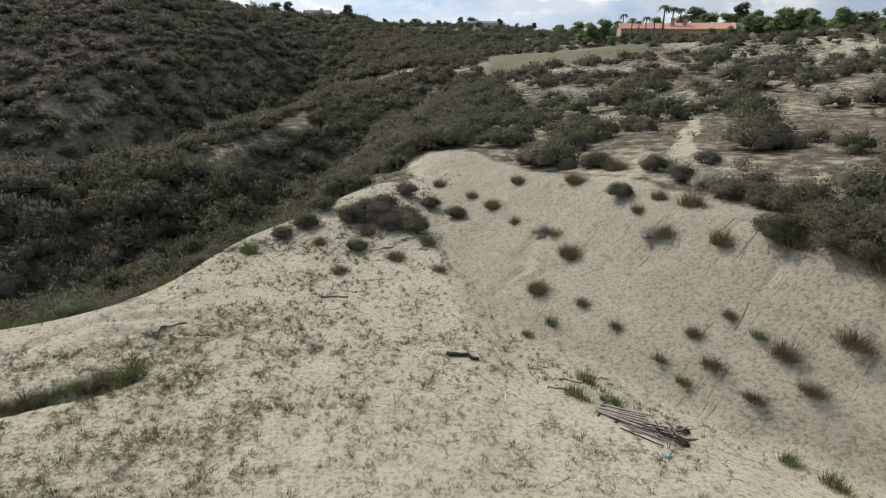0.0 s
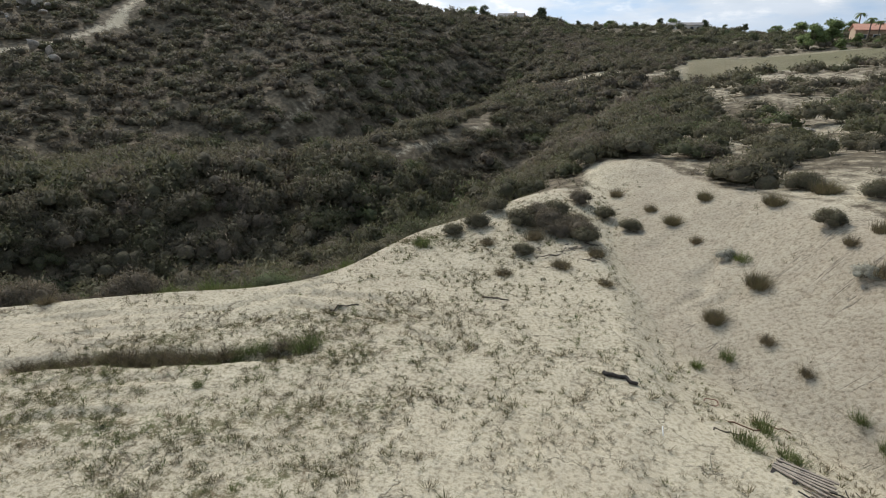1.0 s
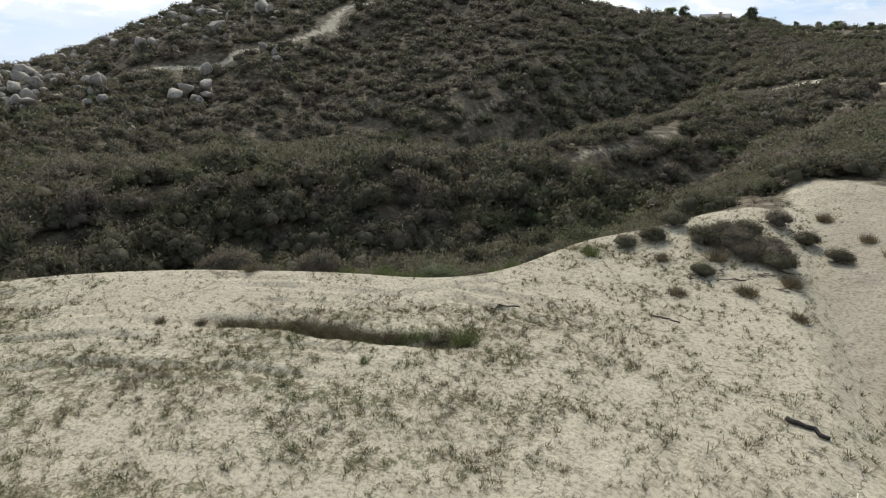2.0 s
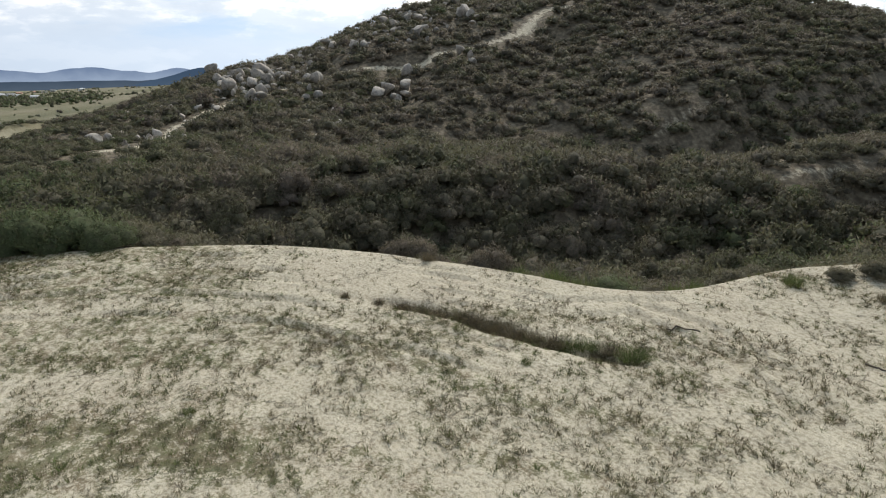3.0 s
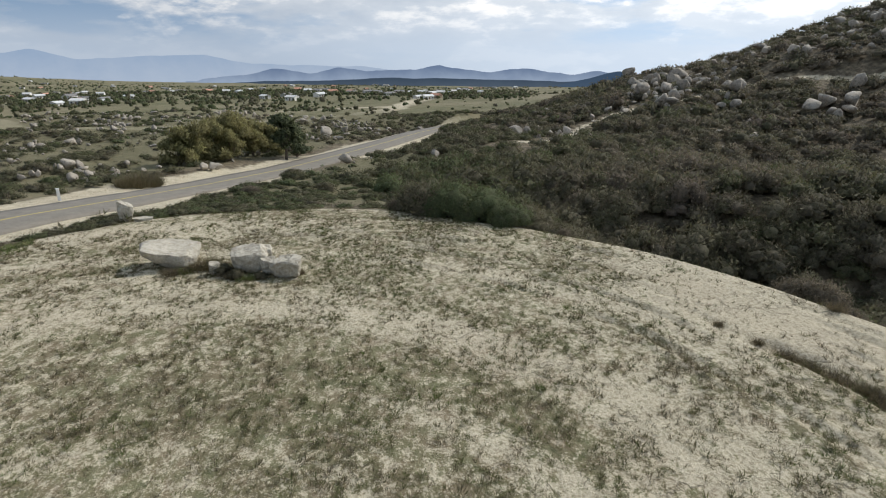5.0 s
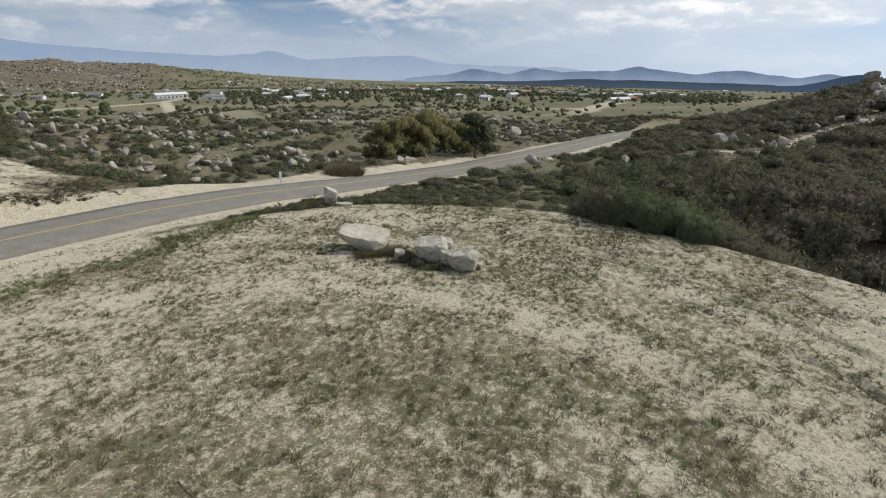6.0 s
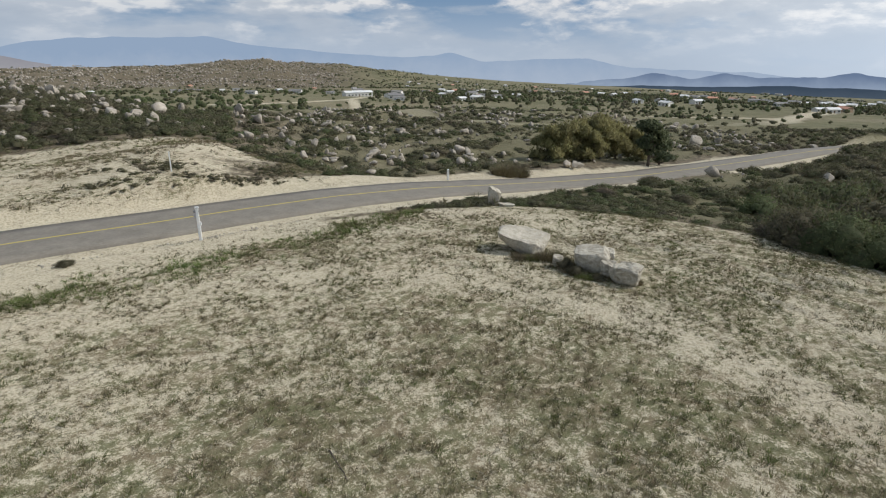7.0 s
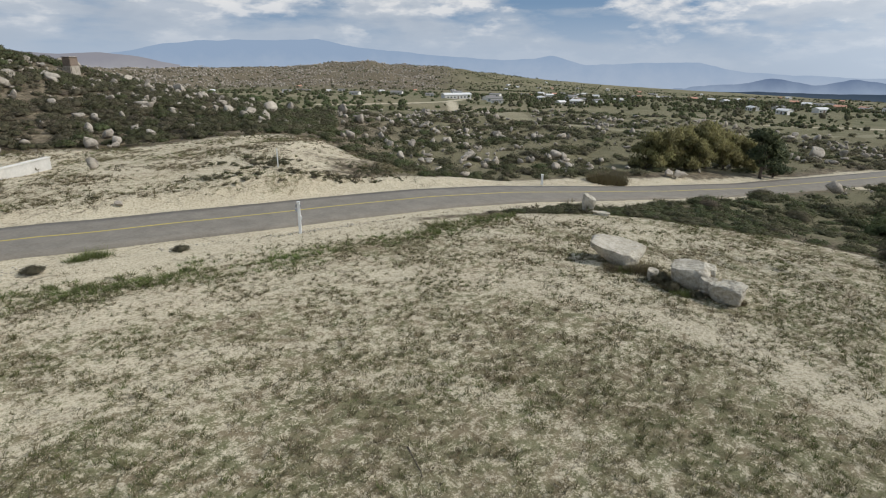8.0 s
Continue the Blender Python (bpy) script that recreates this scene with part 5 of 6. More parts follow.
for kind, az, r, size, tall in [
        # the sandy bank
        ("brown", -13.3, 21.3, 0.62, 1), ("brown", -10.2, 19.3, 0.5, 1.1), ("silver", -10.2, 23.4, 0.55, 0.9), ("bunch", -11.6, 23.0, 0.55, 1), ("silver", -20.9, 20.7, 0.6, 0.8), ("dry", -22.2, 20.6, 0.6, 1),
        ("dry", -27.2, 19.6, 0.6, 1.2), ("silver", -25.0, 24.6, 0.8, 1.0), ("olive", -17.6, 23.9, 0.75, 0.9), ("dry", -34.2, 16.1, 0.62, 1), ("dry", -26.2, 16.6, 0.4, 1), ("bunch", -31.8, 16.6, 0.4, 1), ("dry", -39.0, 16.4, 0.75, 0.8),
        ("bunch", -16.2, 14.4, 0.5, 1.1), ("bunch", -11.9, 17.6, 0.42, 1.2), ("bunch", -25.9, 15.2, 0.4, 1), ("dry", -32.5, 14.9, 0.45, 0.8), ("bunch", -9.3, 17.0, 0.36, 1), ("dry", -21.2, 23.2, 0.5, 1.2),
        ("dry", -24.0, 22.2, 0.7, 1.1), ("olive", -31.2, 19.4, 0.95, 0.9), ("brown", -33.2, 19.3, 0.9, 0.8), ("olive", -36.6, 18.6, 1.1, 0.8), ("olive", -38.8, 18.2, 1.0, 0.8), ("brown", -40.6, 17.8, 0.9, 0.9),
        ("bunch", -36.6, 13.4, 0.42, 1), ("bunch", -40.6, 13.1, 0.5, 1), ("brown", -5.2, 27.0, 0.6, 0.9), ("olive", -1.3, 26.8, 0.7, 0.9), ("dry", 0.3, 31.5, 0.6, 1), ("brown", -13.2, 26.6, 0.65, 0.9), ("bunch", -15.2, 13.0, 0.5, 0.9),
        ("dry", -29.0, 17.2, 0.35, 1), ("dry", -37.0, 15.2, 0.5, 0.8), ("dry", -7.5, 25.0, 0.45, 1), ("dry", -3.0, 29.0, 0.5, 1), ("brown", -7.6, 28.6, 0.5, 1), ("dry", -19.4, 22.4, 0.4, 1.2), ("bunch", -19.0, 13.2, 0.5, 0.8),
        ("olive", -12.0, 31.0, 0.9, 0.9), ("brown", -10.2, 31.5, 0.9, 0.9), ("olive", -8.4, 32.0, 0.8, 1), ("olive", -14.8, 29.8, 1.0, 0.9), ("brown", -16.8, 28.6, 0.8, 1), ("olive", -20.4, 27.4, 0.9, 0.9),
        ("olive", -36.2, 19.6, 1.5, 0.9), ("olive", -39.6, 18.9, 1.6, 0.9), ("brown", -34.4, 20.4, 1.2, 0.9), ("olive", -30.2, 22.6, 1.1, 0.9), ("olive", -33.0, 22.0, 1.4, 0.9), ("brown", -27.6, 23.6, 0.9, 1.0), ("olive", -22.8, 25.6, 0.9, 0.9), ("olive", -41.0, 20.0, 1.8, 0.9),
        ("dry", -28.4, 15.6, 0.5, 0.8), ("bunch", -23.4, 15.8, 0.4, 0.9), ("dry", -15.0, 18.2, 0.4, 0.9), ("dry", -18.6, 17.0, 0.35, 0.9), ("dry", 1.6, 23.0, 0.6, 0.9), ("dry", 8.0, 24.2, 0.7, 0.9), ("olive", 6.0, 26.8, 1.0, 0.9), ("grey", 3.2, 24.8, 0.9, 0.9), ("dry", 0.4, 20.4, 0.45, 0.8), ("dry", 12.8, 23.4, 0.5, 0.8),
        # the nose of the ridge
        ("olive", 9.4, 25.6, 1.0, 0.9), ("grey", 7.6, 26.4, 0.95, 1.0), ("grey", 5.6, 24.8, 0.9, 0.8), ("olive", 2.8, 24.2, 0.85, 0.9), ("grey", 4.0, 25.6, 0.9, 0.8), ("grey", 6.6, 25.6, 1.1, 0.9), ("olive", 14.0, 25.4, 0.8, 0.9),
        ("olive", 16.4, 24.6, 0.7, 0.7), ("bunch", 19.7, 23.4, 0.7, 0.8), ("dry", 5.0, 21.6, 0.6, 0.8), ("dry", 11.0, 20.6, 0.5, 0.7), ("olive", 9.1, 22.6, 0.6, 0.8), ("olive", 12.2, 27.4, 0.9, 0.9), ("olive", 1.2, 28.0, 0.7, 1.0), ("grey", 3.6, 29.0, 0.8, 0.9),
        # along the brink of the gully
        ("grey", 57.6, 24.2, 1.15, 1.1), ("grey", 55.6, 24.0, 1.25, 1.2), ("grey", 53.4, 24.4, 1.1, 1.1), ("olive", 51.8, 24.6, 1.0, 1.0), ("grey", 50.0, 23.4, 0.9, 1.0), ("grey", 48.2, 22.9, 1.15, 1.2), ("grey", 46.8, 23.0, 1.1, 1.1),
        ("bunch", 45.0, 22.0, 0.7, 0.9), ("bunch", 44.0, 22.4, 0.6, 0.9), ("bunch", 41.2, 21.2, 0.75, 0.9), ("olive", 42.4, 22.6, 0.7, 0.9), ("green", 35.2, 21.9, 1.05, 0.85), ("green", 33.6, 22.2, 0.8, 0.8), ("bunch", 37.4, 21.4, 0.6, 0.8),
        ("olive", 31.2, 22.0, 0.7, 0.7), ("bunch", 29.4, 21.9, 0.7, 0.8), ("bunch", 27.4, 22.2, 0.6, 0.8), ("olive", 24.4, 24.2, 1.0, 0.9), ("olive", 22.6, 25.2, 0.95, 0.9), ("brown", 23.4, 25.6, 0.9, 0.9), ("bunch", 39.2, 21.3, 0.6, 0.8),
        ("dry", 54.6, 22.5, 0.45, 1.0), ("grey", 59.6, 25.4, 0.8, 0.9), ("olive", 61.4, 25.2, 0.65, 0.8), ("olive", 63.2, 25.6, 0.7, 0.8), ("bunch", 64.8, 25.4, 0.7, 0.8), ("olive", 66.4, 26.2, 0.7, 0.8), ("bunch", 68.2, 26.2, 0.7, 0.8),
        ("grey", 71.2, 27.4, 1.1, 1.0), ("brown", 72.6, 27.6, 1.2, 1.1), ("olive", 74.2, 28.0, 1.3, 1.0), ("brown", 76.0, 28.4, 1.25, 1.0), ("grey", 79.0, 27.6, 0.5, 0.9), ("olive", 77.6, 29.4, 1.2, 0.9), ("olive", 81.4, 28.8, 0.7, 0.8),
        ("green", 84.6, 28.9, 1.6, 0.9), ("green", 87.4, 29.9, 2.2, 1.0), ("green", 90.4, 30.6, 2.4, 1.1), ("olive", 93.2, 31.0, 2.1, 1.05), ("grey", 95.4, 31.8, 1.2, 0.8), ("green", 88.6, 32.0, 1.8, 1.0),
        ("olive", 75.0, 30.6, 1.6, 1.0), ("olive", 79.0, 31.6, 1.5, 1.0), ("olive", 83.0, 32.6, 1.5, 1.0), ("bunch", 32.6, 15.6, 0.75, 0.6), ("green", 42.0, 26.4, 1.5, 1.0), ("olive", 38.8, 25.6, 1.5, 1.0), ("green", 36.0, 27.0, 1.5, 1.0), ("grey", 45.6, 26.6, 1.4, 1.1),
        ("bunch", 168.2, 28.6, 0.9, 0.6), ("bunch", 167.2, 28.4, 0.8, 0.6), ("bunch", 169.0, 28.2, 0.7, 0.6), ("olive", 172.2, 27.1, 0.6, 0.6),
        # along the rill
        ("dry", 52.6, 17.5, 0.5, 0.7), ("dry", 50.0, 17.0, 0.6, 0.7), ("dry", 48.0, 16.7, 0.5, 0.8), ("dry", 45.4, 16.2, 0.6, 0.7), ("bunch", 43.6, 16.0, 0.6, 0.6), ("dry", 41.6, 15.8, 0.55, 0.6), ("bunch", 39.4, 15.7, 0.5, 0.6), ("dry", 36.0, 15.6, 0.5, 0.6),
        ("dry", 56.4, 18.2, 0.4, 0.7), ("dry", 60.0, 18.6, 0.4, 0.6), ("dry", 63.4, 19.2, 0.35, 0.7), ("bunch", 80.4, 13.4, 0.28, 0.8), ("bunch", 43.6, 14.4, 0.28, 0.8), ("olive", 160.6, 27.4, 0.5, 0.6), ("dry", 57.6, 18.3, 0.5, 0.7), ("brown", 55.4, 17.7, 0.4, 0.8), ("dry", 53.6, 17.7, 0.55, 0.7), ("brown", 51.0, 17.3, 0.45, 0.8), ("dry", 49.2, 17.1, 0.6, 0.7), ("brown", 47.0, 16.7, 0.5, 0.8), ("dry", 46.2, 16.5, 0.6, 0.8), ("dry", 44.4, 16.3, 0.65, 0.7), ("brown", 42.8, 16.1, 0.5, 0.7), ("dry", 40.6, 16.0, 0.6, 0.6), ("bunch", 38.4, 15.9, 0.6, 0.6), ("bunch", 36.8, 15.9, 0.5, 0.6), ("dry", 34.6, 15.8, 0.5, 0.6), ("bunch", 31.8, 15.6, 0.55, 0.6)]:
    shrub(kind, az, r, size, tall)

# ---- stones on the pad ----


def stone(name, az, r, length, width, height, seed, label, lean=(0.0, 0.0), turn=0.0, sink=0.06, square=0.62, top=0.36):
    """One broken, blocky stone lying on the ground; lean tips its flat top to the side and to the front."""
    v, f = BALL4
    w = np.sign(v) * np.abs(v) ** square
    w = w * [length / 2, width / 2, height * 0.62]
    off = seed * 7.3
    low = np.array([noise.noise(Vector(p) * 1.3 + Vector((off, 0, 0))) for p in w])
    w = w * (1 + 0.22 * low)[:, None]
    # undercut sides
    w[:, :2] *= np.clip(0.94 + 0.16 * w[:, 2] / height, 0.7, 1.1)[:, None]
    n = np.array([lean[0], -lean[1], 1.0])
    n /= np.linalg.norm(n)
    h = w @ n - height * top
    w = w - np.outer(np.maximum(h, 0) * 0.9, n)
    dish = np.where(h > 0, 0.07 * np.exp(-((w[:, 0] / length * 2.6) ** 2 + (w[:, 1] / width * 2.6) ** 2)), 0)
    r2 = np.random.default_rng(seed)
    for _ in range(6):
        d = r2.normal(0, 1, 3) * [1, 1, 0.35]
        d /= np.linalg.norm(d)
        reach = (w @ d).max()
        over = np.maximum(w @ d - reach * r2.uniform(0.72, 0.9), 0)
        w = w - np.outer(over * 0.85, d)
    chip = np.array([noise.noise(Vector(p) * 7 + Vector((off, 0, 0))) + 0.5 * noise.noise(Vector(p) * 17) for p in w])
    w = w + w / (np.linalg.norm(w, axis=1, keepdims=True) + 1e-6) * (chip * 0.05)[:, None]
    w[:, 2] -= dish
    w[:, 2] -= w[:, 2].min() + sink
    pile = Pile()
    pile.add(w, f)
    x, y, z = ground_at(az, r)
    return thing(name, pile.mesh(name, M_PALE_STONE), label, "stone", "stones on the pad", at=(x, y, z), turn=az + turn)


BALL4 = ball(5)
stone("slab_stone", 117.5, 24.7, 2.4, 1.6, 0.88, 3, "large pale dished slab of stone tilted on the sand", (0.2, 0.2), -8, top=0.3, sink=0.1)
stone("block_stone", 110.9, 22.9, 1.7, 1.1, 0.85, 8, "pale broken stone block with a flat top", (-0.16, 0.14), -10, square=0.75, top=0.42)
stone("round_stone", 107.3, 21.9, 1.4, 0.95, 0.74, 5, "rounded pale stone block on the sand", (-0.2, 0.12), -16, square=0.85, top=0.5)
stone("chipped_stone", 109.1, 22.3, 0.62, 0.5, 0.66, 11, "small chipped white stone beside larger ones", (0.1, 0.3))
stone("chipped_stone", 109.2, 23.1, 0.55, 0.45, 0.95, 14, "small chipped white stone beside larger ones", (0.3, 0.1))
stone("grey_stone", 114.1, 22.9, 0.5, 0.4, 0.48, 17, "small grey stone in dry weeds", (0.2, 0.3))
stone("upright_stone", 120.8, 33.0, 0.75, 0.55, 1.0, 21, "upright pale stone by the road's edge", (0.5, 0.1))
stone("flat_stone", 119.6, 32.2, 1.0, 0.6, 0.22, 23, "flat pale stone lying in the sand")
for kind, az, r, size, tall in [("brown", 114.6, 24.3, 0.6, 0.9), ("olive", 113.4, 23.5, 0.55, 0.9), ("dry", 115.6, 24.4, 0.7, 0.8), ("dry", 118.0, 24.2, 0.6, 0.6), ("olive", 112.2, 22.9, 0.45, 0.9), ("bunch", 116.8, 24.2, 0.6, 0.7), ("dry", 113.2, 23.6, 0.6, 0.8), ("dry", 112.6, 23.0, 0.5, 0.7), ("dry", 115.4, 24.4, 0.5, 0.6), ("brown", 113.6, 23.9, 0.4, 0.9), ("bunch", 110.9, 22.5, 0.42, 0.8), ("bunch", 111.9, 22.6, 0.4, 0.8),
                                ("olive", 110.0, 22.5, 0.35, 0.8), ("dry", 116.6, 24.3, 0.5, 0.6), ("dry", 106.2, 22.6, 0.35, 0.8), ("dry", 118.4, 24.6, 0.4, 0.6)]:
    shrub(kind, az, r - 0.65, size, tall)

for kind, az, r, size, tall in [("brown", 119.6, 55.5, 1.5, 1.1), ("brown", 118.4, 56.5, 1.4, 1.2), ("brown", 120.6, 55, 1.1, 1.0), ("olive", 96.5, 47, 1.2, 0.8), ("olive", 103, 46, 1.1, 0.7), ("grey", 110, 45, 1.0, 0.6), ("olive", 106, 56, 1.3, 0.8)]:
    shrub(kind, az, r, size, tall)

# ---- gravel and rank weeds along the road's edge ----


def gravel_keep(x, y, az, r):
    d, s = away(x, y, ROAD)
    return step(3.6, 3.9, d) * step(5.4, 4.2, d + 0.4 * wave(x, y, 1.0, 131)) * (r < 33) * np.clip(0.25 + 1.3 * wave(x, y, 3.0, 133), 0.02, 1)


def rank_keep(x, y, az, r):
    d, s = away(x, y, ROAD)
    return (r < 33) * np.exp(-((d - 8.6 + 0.8 * wave(x, y, 3.0, 135)) / 0.9) ** 2) * np.clip(0.5 + 0.9 * wave(x, y, 2.0, 137), 0.05, 1)


x, y, z, g = scatter(9000, 128, 182, 21, 33, gravel_keep, 41)
pile = Pile()
for i in range(len(x)):
    s = g.uniform(0.025, 0.09)
    pile.add(spun(BALL1[0] * g.uniform(0.7, 1.2, (12, 1)), g.uniform(0, 6.28)) * [s, s * 0.8, s * 0.6] + [x[i], y[i], z[i] + s * 0.3], BALL1[1])
thing("gravel", pile.mesh("gravel", M_PALE_STONE), "pale gravel and broken stone along the road's edge", "gravel", kind="stuff")
weeds("rank_weeds", "green weeds in a strip along the sandy shoulder", scatter(15000, 128, 182, 20, 33, rank_keep, 42), TUFTS, (0.08, 0.19), 0.8, 1.4)
boulder(165.2, 36.9, 0.9, 0.6, 4, "low pale rock at the road's far edge")

# ---- posts and a wall by the road ----
M_GREY_METAL = mottled("grey_metal", (0.28, 0.28, 0.29), (0.42, 0.42, 0.43), 8, 0.45, 0.1, 0.002)
M_CONCRETE = mottled("concrete", (0.52, 0.50, 0.46), (0.70, 0.68, 0.63), 1.2, 0.9, 0.3, 0.01)


def marker_post():
    x, y, z = ground_at(149.6, 28.4)
    ob = thing("marker_post", None, "white roadside marker post with small grey fittings", "post", at=(x, y, z), turn=140)
    part("post", box_bm(-0.065, -0.065, -0.2, 0.065, 0.065, 1.55, 0.015), M_WHITE_PAINT, ob)
    part("cap", box_bm(-0.085, -0.085, 1.553, 0.085, 0.085, 1.62, 0.015), M_WHITE_PAINT, ob)
    part("bracket", box_bm(-0.17, -0.03, 1.36, 0.12, 0.03, 1.46, 0.01), M_GREY_METAL, ob, "grey metal bracket")
    part("plate", box_bm(-0.17, -0.06, 1.12, -0.067, 0.06, 1.3, 0.01), M_GREY_METAL, ob, "small grey plate")
    part("clamp", box_bm(0.067, -0.06, 0.72, 0.12, 0.06, 0.9, 0.01), M_WHITE_PAINT, ob)


def plain_post(name, az, r, high, half, label):
    x, y, z = ground_at(az, r)
    ob = thing(name, None, label, "post", at=(x, y, z), turn=az)
    part("post", box_bm(-half, -half, -0.2, half, half, high, half * 0.3), M_WHITE_PAINT, ob)
    part("cap", box_bm(-half * 1.2, -half * 1.2, high, half * 1.2, half * 1.2, high + 0.04, half * 0.2), M_WHITE_PAINT, ob)


marker_post()
plain_post("survey_post", 151.3, 41.0, 1.25, 0.04, "thin pale post on the shelf across the road")
plain_post("delineator_post", 125.5, 48.6, 0.85, 0.1, "short white delineator post at the road's edge")


def low_wall():
    (x0, y0, z0), (x1, y1, z1) = ground_at(181, 41.0), ground_at(169.7, 50.6)
    run = math.hypot(x1 - x0, y1 - y0)
    ob = thing("retaining_wall", None, "low pale concrete retaining wall below a dirt cut", "wall", at=(x0, y0, min(z0, z1)), turn=math.degrees(math.atan2(y1 - y0, x1 - x0)))
    part("wall", box_bm(0, -0.15, -0.6, run, 0.15, 0.8, 0.02), M_CONCRETE, ob)
    part("coping", box_bm(-0.04, -0.2, 0.803, run + 0.04, 0.2, 0.89, 0.015), M_CONCRETE, ob)


low_wall()


def tower():
    x, y, z = ground_at(167.0, 106)
    z -= 0.35
    ob = thing("tank", None, "square weathered brown block tank on boulders", "tank", at=(x, y, z), turn=30, scale=0.85)
    part("footing", box_bm(-1.0, -1.0, -0.5, 1.0, 1.0, 1.6, 0.15), M_GRANITE, ob)
    part("body", box_bm(-0.85, -0.85, 1.6, 0.85, 0.85, 3.0, 0.06), mottled("brown_block", (0.15, 0.115, 0.09), (0.27, 0.21, 0.165), 2, 0.9, 0.4, 0.02), ob)
    part("rim", box_bm(-0.93, -0.93, 3.0, 0.93, 0.93, 3.12, 0.03), M_GRANITE, ob)


tower()

# ---- burnt rubbish below the bank ----
M_CHAR = mottled("charred_wood", (0.015, 0.013, 0.012), (0.07, 0.06, 0.052), 14, 0.9, 0.8, 0.02)
M_GREY_WOOD = mottled("weathered_wood", (0.20, 0.165, 0.13), (0.42, 0.36, 0.29), 12, 0.85, 0.5, 0.01)
M_RUST = mottled("rust", (0.16, 0.075, 0.05), (0.30, 0.16, 0.11), 10, 0.85, 0.4, 0.01)
M_NET = mottled("green_net", (0.20, 0.27, 0.22), (0.38, 0.46, 0.39), 9, 0.8, 0.4, 0.01)


def tube_mesh(name, points, radii, mat, sides=7):
    p = np.array(points, float)
    pile, v, f = Pile(), [], []
    for i in range(len(p)):
        d = p[min(i + 1, len(p) - 1)] - p[max(i - 1, 0)]
        d = d / (np.linalg.norm(d) + 1e-9)
        a = np.cross(d, [0.31, 0.2, 0.93] if abs(d[2]) < 0.9 else [1, 0, 0])
        a /= np.linalg.norm(a)
        b = np.cross(d, a)
        for k in range(sides):
            t = 6.2832 * k / sides
            v.append(p[i] + (a * math.cos(t) + b * math.sin(t)) * radii[i])
    for i in range(len(p) - 1):
        for k in range(sides):
            m = (k + 1) % sides
            q = [i * sides + k, i * sides + m, (i + 1) * sides + m, (i + 1) * sides + k]
            f += [[q[0], q[1], q[2]], [q[0], q[2], q[3]]]
    last = (len(p) - 1) * sides
    for k in range(1, sides - 1):
        f += [[0, k + 1, k], [last, last + k, last + k + 1]]
    pile.add(np.array(v), np.array(f))
    return pile.mesh(name, mat, smooth=True)


def branch(name, az0, r0, az1, r1, thick, mat, label, category="branch", bend=0.1, lift=0.0, group=""):
    (x0, y0, z0), (x1, y1, z1) = ground_at(az0, r0), ground_at(az1, r1)
    pts, rad = [], []
    for t in np.linspace(0, 1, 7):
        off = rng.normal(0, 1, 2) * bend * 0.25
        x, y = (x1 - x0) * t + off[0], (y1 - y0) * t + off[1]
        z = float(land(np.array([x0 + x]), np.array([y0 + y]))[0]) - z0
        pts.append((x, y, z + thick * 0.8 + lift * t))
        rad.append(thick * rng.uniform(0.75, 1.1) * (1 - 0.35 * t))
    return thing(name, tube_mesh(name, pts, rad, mat), label, category, group, at=(x0, y0, z0))


branch("charred_log", -0.2, 14.2, -4.1, 13.95, 0.068, M_CHAR, "short charred black log on pale sand", "log", 0.2)
branch("dry_branch", -15.6, 14.8, -18.4, 15.1, 0.02, M_RUST, "thin reddish dead branch on the sand", bend=0.3)
branch("dry_branch", -13.0, 13.9, -16.4, 14.4, 0.02, M_RUST, "thin reddish dead branch on the sand", bend=0.4)
branch("dry_branch", -12.0, 13.2, -14.2, 13.3, 0.018, M_BARK, "thin grey dead branch on the sand", bend=0.3)
branch("pale_stick", -7.2, 12.5, -7.4, 12.15, 0.016, M_WHITE_PAINT, "short bleached white stick on the sand", "stick", 0.01)
branch("dry_branch", 13.0, 18.4, 10.4, 18.3, 0.03, M_BARK, "dark fallen branch among weeds", bend=0.3)
branch("dry_branch", 29.6, 17.9, 26.4, 17.9, 0.03, M_BARK, "dark fallen branch among weeds", bend=0.3)
branch("dry_branch", 139.0, 11.2, 137.0, 10.2, 0.018, M_BARK, "thin dark stick among weeds", "stick", 0.1)


# dead twigs under the brush on the nose of the ridge
for k in range(14):
    az, r = 1.5 + 0.55 * k + rng.uniform(-0.5, 0.5), 23.2 + rng.uniform(-0.9, 0.9)
    branch("dead_twig", az, r, az + rng.uniform(-2.2, 2.2), r + rng.uniform(-0.8, 0.8), 0.016 + 0.004 * (k % 3), M_GREY_WOOD if k % 2 else M_BARK, "thin dead twig on sand below brush", "twig", 0.3, 0.05 * (k % 3), "twigs on the nose")


def pallet():
    """A broken pallet: battens nailed over two charred rails."""
    x, y, z = ground_at(-20.6, 12.35)
    ob = thing("broken_pallet", None, "broken wooden pallet with greyed battens and charred end", "pallet", at=(x, y, z + 0.06), turn=-28)
    for k in range(6):
        bm = box_bm(-0.62, -0.028, 0, 0.52 + 0.1 * rng.uniform(-1, 1), 0.028, 0.035, 0.006)
        slat = part("slat", bm, M_GREY_WOOD, ob)
        slat.matrix_basis = pose(0, -0.2 + 0.085 * k, 0.045 + 0.01 * (k % 2), 0, -2, rng.uniform(-4, 4) + (k - 3) * 2)
    for k, px in enumerate((-0.55, -0.12)):
        rail = part("rail", box_bm(-0.035, -0.32, -0.04, 0.035, 0.34, 0.04, 0.008), M_CHAR, ob, "charred rail")
        rail.matrix_basis = pose(px, 0, 0, 0, 0, rng.uniform(-5, 5))


pallet()
